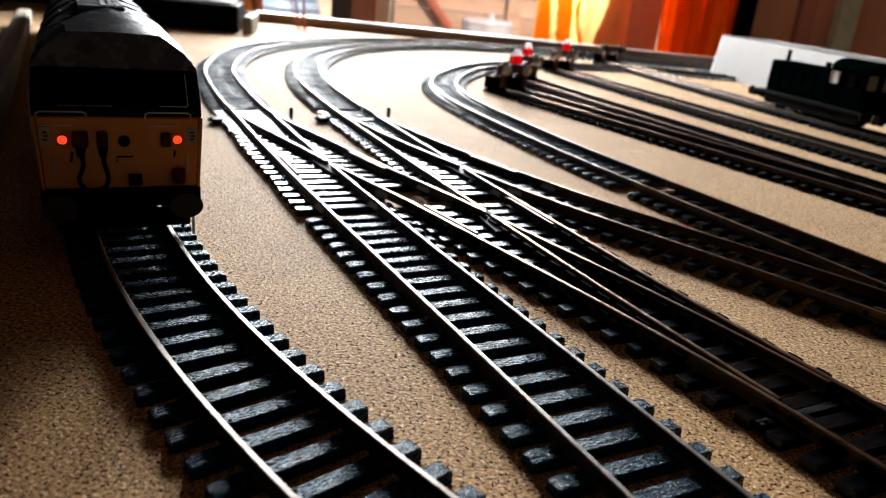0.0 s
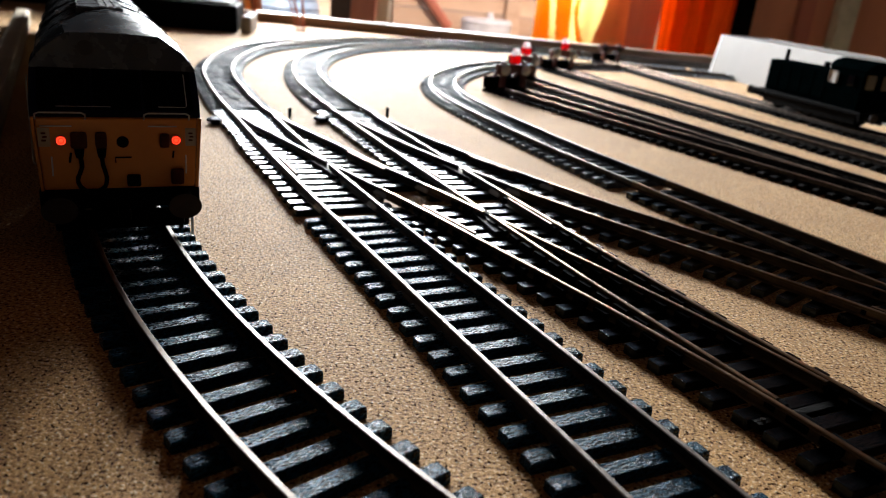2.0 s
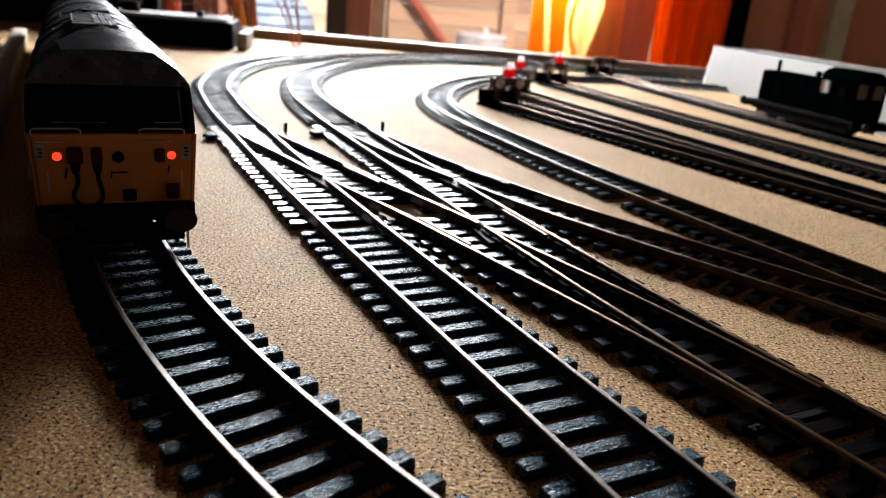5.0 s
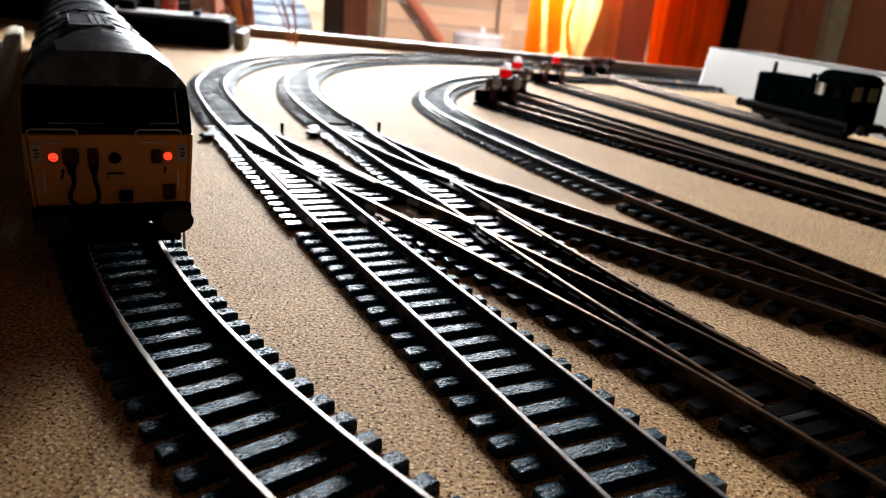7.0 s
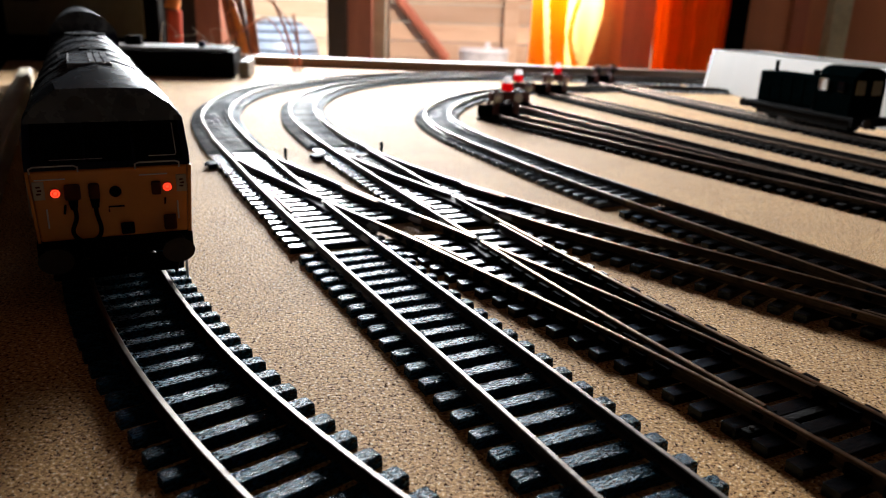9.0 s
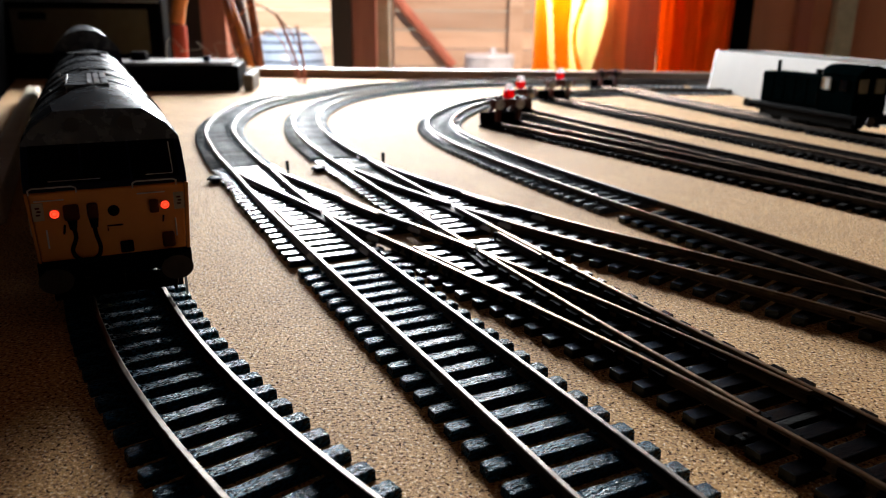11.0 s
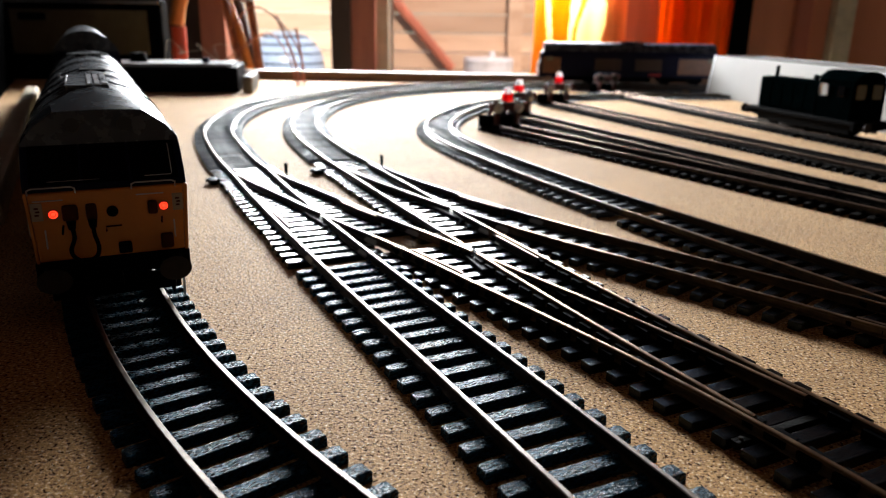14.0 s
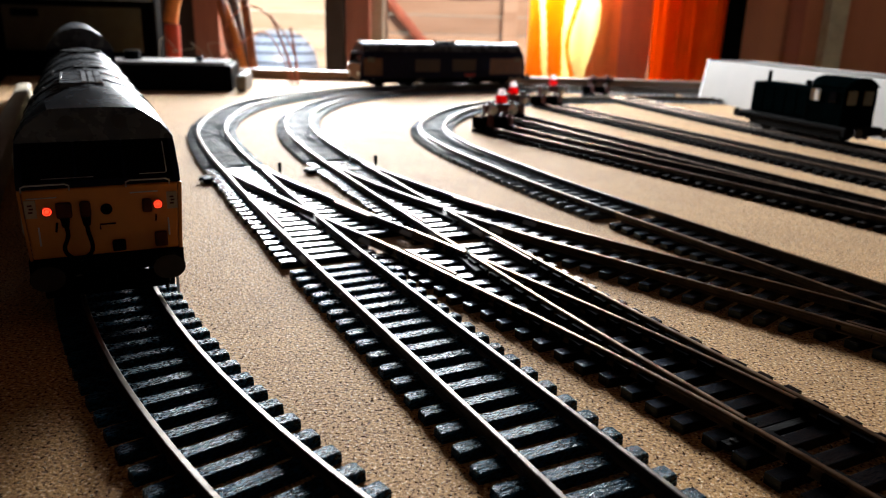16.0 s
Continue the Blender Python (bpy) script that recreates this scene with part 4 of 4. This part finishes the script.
def shunter(m):
    """Small dark-green shunter with a bonnet, a thin stack and a cab."""
    s = empty("shunting_locomotive", m, "small dark green diesel shunter with tall thin exhaust stack", "locomotive")
    part("running_plate", boxm(-16.5, 16.5, -14, 102, 10.5, 13.2, 0.4), M_BLACK, s)
    part("bonnet", boxm(-10.5, 10.5, -8, 62, 13.2, 37.5, 1.8), M_GREEN, s)
    part("radiator", boxm(-9, 9, -9.4, -7.6, 15, 36, 0.5), M_BLACK, s)
    for x in (-10.9, 10.9):
        for k in range(5):
            part("bonnet_door", boxm(x - 0.3, x + 0.3, -4 + k * 12.5, 7 + k * 12.5, 16, 35, 0.2), M_GREEN, s)
    part("exhaust_stack", cyl(bmesh.new(), 1.7, 1.5, 9, mt(0, -2, 37), 16), M_BLACK, s)
    part("filler", cyl(bmesh.new(), 2.4, 2.0, 4, mt(3, 46, 38), 14), M_BLACK, s)
    cab = part("cab", hull(33, [(13, 14.6), (36, 14.4)], [(40, 13.4), (43, 11.0), (45, 7.5), (46.4, 3)]), M_GREEN, s, at=at_mm(0, 62, 0))
    # white panes: the reflection in the glass is put into the colour
    for x in (-9.5, 9.5):
        part("front_window", boxm(x - 4.0, x + 4.0, -0.6, 0.4, 29, 38, 0.6), M_WHITE_EDGE, cab, "cab window coloured white for its reflection")
    for x in (-14.7, 14.7):
        part("side_window", boxm(x - 0.4, x + 0.4, 2.5, 10.5, 29, 37.5, 1.5), M_WHITE_EDGE, cab, "cab side window coloured white for its reflection")
        part("side_window", boxm(x - 0.4, x + 0.4, 19, 27, 29, 37, 1.0), M_GLASS_DARK, cab)
        part("cab_handrail", tube([(x * 1.03, -1, 14), (x * 1.03, -1, 26)], 0.2, 6), M_BLACK, cab)
    part("cab_roof", hull(36, [(40.2, 14.4), (41, 13.8)], [(43.6, 11.2), (45.8, 7.6), (47, 3)]), M_GREEN, cab, at=at_mm(0, -1.5, 0))
    # beige panes: light showing through the cab is put into the colour
    for x in (-7, 7):
        part("rear_window", boxm(x - 4, x + 4, 32.6, 33.5, 28, 38, 0.8), M_BEIGE, cab, "rear cab window coloured beige as if lit")
    part("buffer_beam", boxm(-16.5, 16.5, -15.2, -12.8, 7, 13, 0.3), M_BLACK, s)
    part("buffer_beam", boxm(-16.5, 16.5, 100.8, 103.2, 7, 13, 0.3), M_BLACK, s)
    for x in (-11.5, 11.5):
        buffer(s, x, -15.2, 10, 1, 3.6)
        buffer(s, x, 103.2, 10, -1, 3.6)
    for x in (-12.5, 10.5):
        part("side_frame", boxm(x, x + 2, -4, 96, 3.5, 10.6, 0.4), M_BLACK, s)
    for y in (12, 44, 78):
        wheelset(s, y, 7.4)
    part("coupling", boxm(-3, 3, -23, -13, 4.5, 7, 0.6), M_BLACK, s)
    return s


S4 = SIDING_4.near(236, 546)
sx, sy, sh = SIDING_4.at(S4)
shunter(at_mm(sx, sy, RAIL_TOP, math.degrees(sh) + 180) @ Matrix.Scale(0.87, 4))


# ---- buffer stops ----
def pad(x):
    bm = bmesh.new()
    bmesh.ops.create_uvsphere(bm, u_segments=20, v_segments=12, radius=3.3)
    bmesh.ops.transform(bm, matrix=mt(x, -2.2, 11.5) @ Matrix.Diagonal((1, 0.7, 1, 1)), verts=bm.verts)
    return bm


def buffer_stop(m, lamp, label, pads):
    b = empty("buffer_stop", m, label, "buffer stop", "buffer stops at the siding ends")
    for x in (-8.2, 8.2):
        part("upright", boxm(x - 1.6, x + 1.6, -1.5, 1.8, 0, 17, 0.3), M_STOP_RED, b)
        bm = tube([(x, 16, 0.8), (x, 1, 14)], 1.3, 8)
        part("stay", bm, M_STOP_RED, b)
        part("buffer_pad", pad(x), pads, b, "bright domed buffer pad", smooth=True)
        part("foot", boxm(x - 2.2, x + 2.2, -4, 18, -2.2, 0.4, 0.3), M_BLACK, b)
    part("cross_beam", boxm(-14.5, 14.5, -1.8, 1.0, 10, 15.2, 0.5), M_STOP_RED, b, "dark red-brown buffer beam")
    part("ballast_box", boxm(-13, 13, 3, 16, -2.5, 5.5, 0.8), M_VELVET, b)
    if lamp:
        part("lamp_post", boxm(-0.7, 0.7, -0.6, 0.8, 14, 17.2, 0.1), M_BLACK, b)
        part("lamp_body", boxm(-2.9, 2.9, -2.6, 2.6, 15.6, 21.0, 0.7), M_LAMP_RED, b, "red stop lamp")
        part("lamp_top", cyl(bmesh.new(), 3.1, 2.2, 4.2, mt(0, 0, 20.8), 16), M_LAMP_WHITE, b, "white lamp cap")
    return b


for line, s, lamp, lab in ((SIDING_1, SIDING_1.length - 16, True, "dark red buffer stop with red and white lamp"), (SIDING_2, SIDING_2.length - 16, True, "dark red buffer stop with red and white lamp"), (SIDING_3, SIDING_3.length - 16, True, "dark red buffer stop with red lamp, at a siding end"), (SIDING_4, SIDING_4.length - 16, False, "dark buffer stop without lamp at the far siding")):
    x, y, h = line.at(s)
    buffer_stop(at_mm(x, y, RAIL_TOP, math.degrees(h)), lamp, lab, M_PAD if line is SIDING_1 else M_BUFFER if line is SIDING_4 else M_STEEL)

# ---- things round the board ----
# pale strip along the edge beside the coach
st = part("edge_strip", boxm(-5, 5, -20, 420, 0, 13, 2), M_WOOD_PALE, at=at_mm(-166, 256, 0, math.degrees(0.4895)))
tagged(st, label="pale timber strip along the board's edge", category="timber strip")

# its near end, out of view, is added to keep window light off the board
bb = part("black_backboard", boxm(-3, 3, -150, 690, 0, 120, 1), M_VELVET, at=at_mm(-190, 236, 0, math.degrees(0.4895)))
tagged(bb, label="matt black upright board on the layout's dark side, lengthened to block light", category="board")

# white card box
wb = empty("card_box", at_mm(266, 815, 0, math.degrees(0.14) - 90), "long white card box standing on its edge", "box")
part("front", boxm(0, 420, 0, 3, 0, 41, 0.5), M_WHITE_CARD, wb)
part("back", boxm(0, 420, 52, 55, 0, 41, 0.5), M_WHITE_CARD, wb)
part("end_flap", boxm(-3, -0.3, 0, 55, 0, 41.5, 0.5), M_WHITE_EDGE, wb, "bright white end flap")
part("end_flap", boxm(420.3, 423, 0, 55, 0, 41.5, 0.5), M_WHITE_EDGE, wb)
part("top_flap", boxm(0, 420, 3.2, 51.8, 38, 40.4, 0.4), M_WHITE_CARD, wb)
# the box has sagged a little to one side
for piece in wb.children:
    piece.data.transform(Matrix(((1, 0, 0, 0), (0, 1, 0.14, 0), (0, 0, 1, 0), (0, 0, 0, 1))))

# black controller with pale top
ct = empty("train_controller", at_mm(-220, 740, 0, 12), "flat black controller box with pale grey top", "controller")
part("case", boxm(-150, 0, 0, 90, 0, 25, 2), M_BLACK, ct)
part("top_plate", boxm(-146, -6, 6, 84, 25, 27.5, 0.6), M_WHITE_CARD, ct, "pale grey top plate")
part("knob", cyl(bmesh.new(), 9, 7.5, 9, mt(-100, 40, 27.5), 24), M_BLACK, ct)
part("switch", boxm(-36, -30, 22, 34, 27.5, 33, 0.6), M_NAVY, ct)
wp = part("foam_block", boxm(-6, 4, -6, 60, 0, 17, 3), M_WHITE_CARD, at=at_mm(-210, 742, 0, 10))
tagged(wp, label="small white foam block beside the controller", category="block")

# large dark case behind
bc = empty("storage_case", at_mm(-344, 870, 0, 6), "large dark case with a beige front panel", "case")
part("shell", boxm(-190, 0, 0, 26, 18, 91, 3), M_BLACK, bc)
part("shell_base", boxm(-190, 0, -4, 40, 0, 18, 3), M_BLACK, bc)
part("front_panel", boxm(-168, -16, -1.8, -0.2, 29, 78, 1), M_BEIGE, bc, "beige card panel")
part("marking", boxm(-158, -128, -2.4, -1.6, 66, 74), M_BLACK, bc)
part("edge_trim", boxm(-188, -2, -2.4, -0.2, 85, 88.5, 0.6), M_STEEL, bc, "worn metal edge")

# hanging cables and hoses at the window's side
def hose(name, pts, r, material, label):
    return tagged(part(name, tube(curve(pts, 10), r, 10), material, smooth=True), label=label, category="hose")


hose("orange_hose", [(-362, 960, 62), (-356, 962, 90), (-344, 964, 120), (-326, 968, 160)], 9, M_ORANGE_TUBE, "bent orange hose behind the controller")
hose("red_sleeve", [(-360, 958, 8), (-359, 958, 60)], 9.5, M_RED_TUBE, "upright red sleeve under the orange hose")
hose("brown_hose", [(-281, 960, 2), (-293, 962, 60), (-305, 964, 130), (-316, 966, 200)], 5, M_HOSE_BROWN, "leaning orange-brown hose by the window")
hose("orange_hose", [(-272, 966, 2), (-283, 968, 50), (-300, 970, 110), (-306, 972, 200)], 5, M_ORANGE_TUBE, "slim orange hose in the bundle by the window")
hose("red_hose", [(-262, 975, 2), (-268, 976, 60), (-276, 978, 130), (-284, 980, 200)], 5.5, M_HOSE_BROWN, "leaning red-brown hose by the window")
hose("dark_hose", [(-274, 985, 2), (-290, 985, 90), (-302, 985, 200)], 8, M_WOOD_DARK, "dark brown hose by the window")
for x, z in ((-301, 96), (-288, 104), (-272, 92)):
    clamp = part("hose_clamp", cyl(bmesh.new(), 8.2, 8.2, 8, mt(0, 0, 0), 20), M_STEEL, at=at_mm(x, 968, z, 0, 0, -10))
    tagged(clamp, label="silver clamp round the hoses by the window", category="clamp", group="clamps on the hoses")
cord = [(-312 + 9 * k + 8 * math.sin(2.7 * k), 804 + 5 * math.sin(1.9 * k), 38 + 8 * math.sin(2.1 * k + 0.6) + 6 * math.cos(3.4 * k)) for k in range(9)]
hose("string_tangle", [(-316, 800, 28.5), *cord, (-232, 802, 28.5)], 0.3, M_WOOD_PALE, "tangled white cord on the controller")
hose("red_wire", [(-181, 838, 0), (-185, 842, 22), (-196, 846, 52), (-206, 848, 74)], 1.5, M_WOOD_RED, "thin dark red wire rising from the board")
hose("red_wire", [(-177, 838, 0), (-178, 842, 28), (-184, 846, 62)], 1.3, M_WOOD_RED, "thin dark red wire rising from the board")
hose("red_wire", [(-174, 840, 0), (-180, 843, 34), (-200, 847, 66), (-232, 850, 84), (-262, 855, 58)], 0.9, M_WOOD_RED, "looping thin red wire by the controller")
hose("red_wire", [(-184, 836, 0), (-192, 840, 30), (-214, 845, 56), (-246, 850, 40), (-268, 852, 24)], 0.9, M_WOOD_RED, "looping thin red wire by the controller")

# outside the window
tub = empty("plastic_tubs", at_mm(-1056, 4400, FLOOR_Z - 60), "stacked pale blue plastic trays outside the window", "trays")
for w, top, z, hgt in ((224, 220, 606, 44), (220, 208, 660, 44), (204, 182, 714, 38), (176, 140, 762, 34), (132, 50, 806, 24)):
    tray = part("tray", cyl(bmesh.new(), w, top, hgt, mt(0, 0, z), 48), M_BLUE_TUB, tub, smooth=True)
    # a dark disc fills each gap under a tray in place of shade
    part("rim", cyl(bmesh.new(), w * 0.985, w * 0.985, 10, mt(0, 0, z - 10.5), 48), M_NAVY, tray, "dark disc standing in for the shade between the trays", smooth=True)
part("stand", cyl(bmesh.new(), 176, 186, 606, mt(0, 0, 0), 32), M_WHITE_EDGE, tub)
wt = empty("white_tub", at_mm(122, 4400, FLOOR_Z - 60), "white plastic tub outside the window", "tub")
part("tub", cyl(bmesh.new(), 134, 142, 680, mt(0, 0, 0), 36), M_WHITE_EDGE, wt, smooth=True)
part("lid", cyl(bmesh.new(), 148, 138, 22, mt(0, 0, 680), 36), M_WHITE_EDGE, wt, smooth=True)
part("knob", cyl(bmesh.new(), 20, 14, 36, mt(20, 0, 700), 16), M_WHITE_EDGE, wt)

# the glazed opening: an evenly tinted pane that darkens the view through it
M_PANE = bpy.data.materials.new("tinted_glass")
M_PANE.use_nodes = True
pb = M_PANE.node_tree.nodes["Principled BSDF"]
pb.inputs["Base Color"].default_value = (0.54, 0.46, 0.44, 1)
pb.inputs["Transmission Weight"].default_value = 1.0
pb.inputs["Roughness"].default_value = 0.02
pb.inputs["IOR"].default_value = 1.02
pane = part("window_pane", boxm(-152, 308, 1590, 1594, -150, 170), M_PANE)
pane.visible_shadow = False
tagged(pane, kind="structure")


# safety jackets hung in the window
def hung_cloth(name, x0, x1, y, z0, z1, folds, depth, seed, material, label, bands):
    rnd = random.Random(seed)
    ph = [rnd.uniform(0, 6.28) for _ in range(4)]
    bm = bmesh.new()
    nx, nz = 90, 40
    grid = []
    for j in range(nz + 1):
        v = j / nz
        row = []
        for i in range(nx + 1):
            u = i / nx
            x = x0 + (x1 - x0) * u + 10 * math.sin(v * 2.6 + ph[2]) * (1 - v) * (u - 0.5)
            yy = y + depth * math.sin(folds * 6.28 * u + ph[0] + 0.9 * v) + 0.4 * depth * math.sin(2.3 * folds * 6.28 * u + ph[1] - v)
            row.append(bm.verts.new((x, yy, z0 + (z1 - z0) * v + 4 * math.sin(5 * u + ph[3]) * (1 - v))))
        grid.append(row)
    thing = empty(name, pose(0, 0, 0), label, "clothing")
    for index, (part_name, cloth) in enumerate(material):
        piece = bmesh.new()
        made = {}

        def vert(j, i):
            if (j, i) not in made:
                made[j, i] = piece.verts.new(grid[j][i].co)
            return made[j, i]

        for j in range(nz):
            for i in range(nx):
                if bands((i + 0.5) / nx, (j + 0.5) / nz) == index:
                    piece.faces.new((vert(j, i), vert(j, i + 1), vert(j + 1, i + 1), vert(j + 1, i)))
        ob = part(part_name, piece, cloth, thing, smooth=True)
        md = ob.modifiers.new("thickness", "SOLIDIFY")
        md.thickness = 0.0012
    bm.free()
    return thing


def jacket_bands(u, v):
    """Orange ground, a slanting reflective strip, a broad bright yellow panel with a wavy edge."""
    if abs(u - 0.27 + 0.22 * v) < 0.034:
        return 1
    left = 0.36 + 0.06 * v + 0.02 * math.sin(9 * v)
    right = 0.68 - 0.07 * math.sin(7.5 * v + 0.6) + 0.05 * v
    if left < u < right:
        return 1 if abs(u - 0.5 - 0.06 * math.sin(11 * v)) > 0.025 else 2
    # right of the panel the cloth's shade is given by the duller orange
    return 0 if u > right else 2


j1 = hung_cloth("safety_jacket", 132, 308, 1478, -120, 250, 1.6, 8, 3, (("back", M_HIVIS_SHADE), ("yellow_panel", M_HIVIS_YELLOW), ("front", M_HIVIS_LIGHT)), "orange high-visibility jacket with yellow panels hung in the window", jacket_bands)
j2 = hung_cloth("safety_jacket", 362, 508, 1478, -120, 250, 2.6, 14, 5, (("sleeve", M_HIVIS), ("front", M_HIVIS)), "orange high-visibility jacket hung by the post, backlit", lambda u, v: 1 if u > 0.36 + 0.05 * math.sin(5 * v) else 0)
hang = part("cable", tube(curve([(-160, 1470, 160), (-60, 1470, 121), (60, 1470, 118), (170, 1470, 135), (300, 1470, 190)], 10), 2.2, 8), M_BLACK)
tagged(hang, label="thin dark cable slung across the window", category="cable")


# ---- movement ----
RUN = [(16.0, 0), (15.5, 50), (15.0, 101), (14.5, 154), (14.0, 221), (13.5, 290), (13.0, 374), (12.5, 476), (12.0, 600)]


def motions():
    """The engine rolls along the outer track, slowing a little as it comes round."""
    rows = []
    s_end = OUTER.near(-22, 850)
    for k in range(33):
        t = 0.5 * k
        d = float(np.interp(t, [r[0] for r in RUN[::-1]], [r[1] for r in RUN[::-1]])) if t > 12.0 else 600 + (12.0 - t) * 140.0
        s = s_end + d
        x0, y0, _ = OUTER.at(min(s - 62, OUTER.length - 125))
        x1, y1, _ = OUTER.at(min(s + 62, OUTER.length - 1))
        h = math.atan2(-(x1 - x0), y1 - y0)
        rows.append((t, at_mm((x0 + x1) / 2, (y0 + y1) / 2, RAIL_TOP, math.degrees(h))))
    walk(RUNNER, rows)


motions()
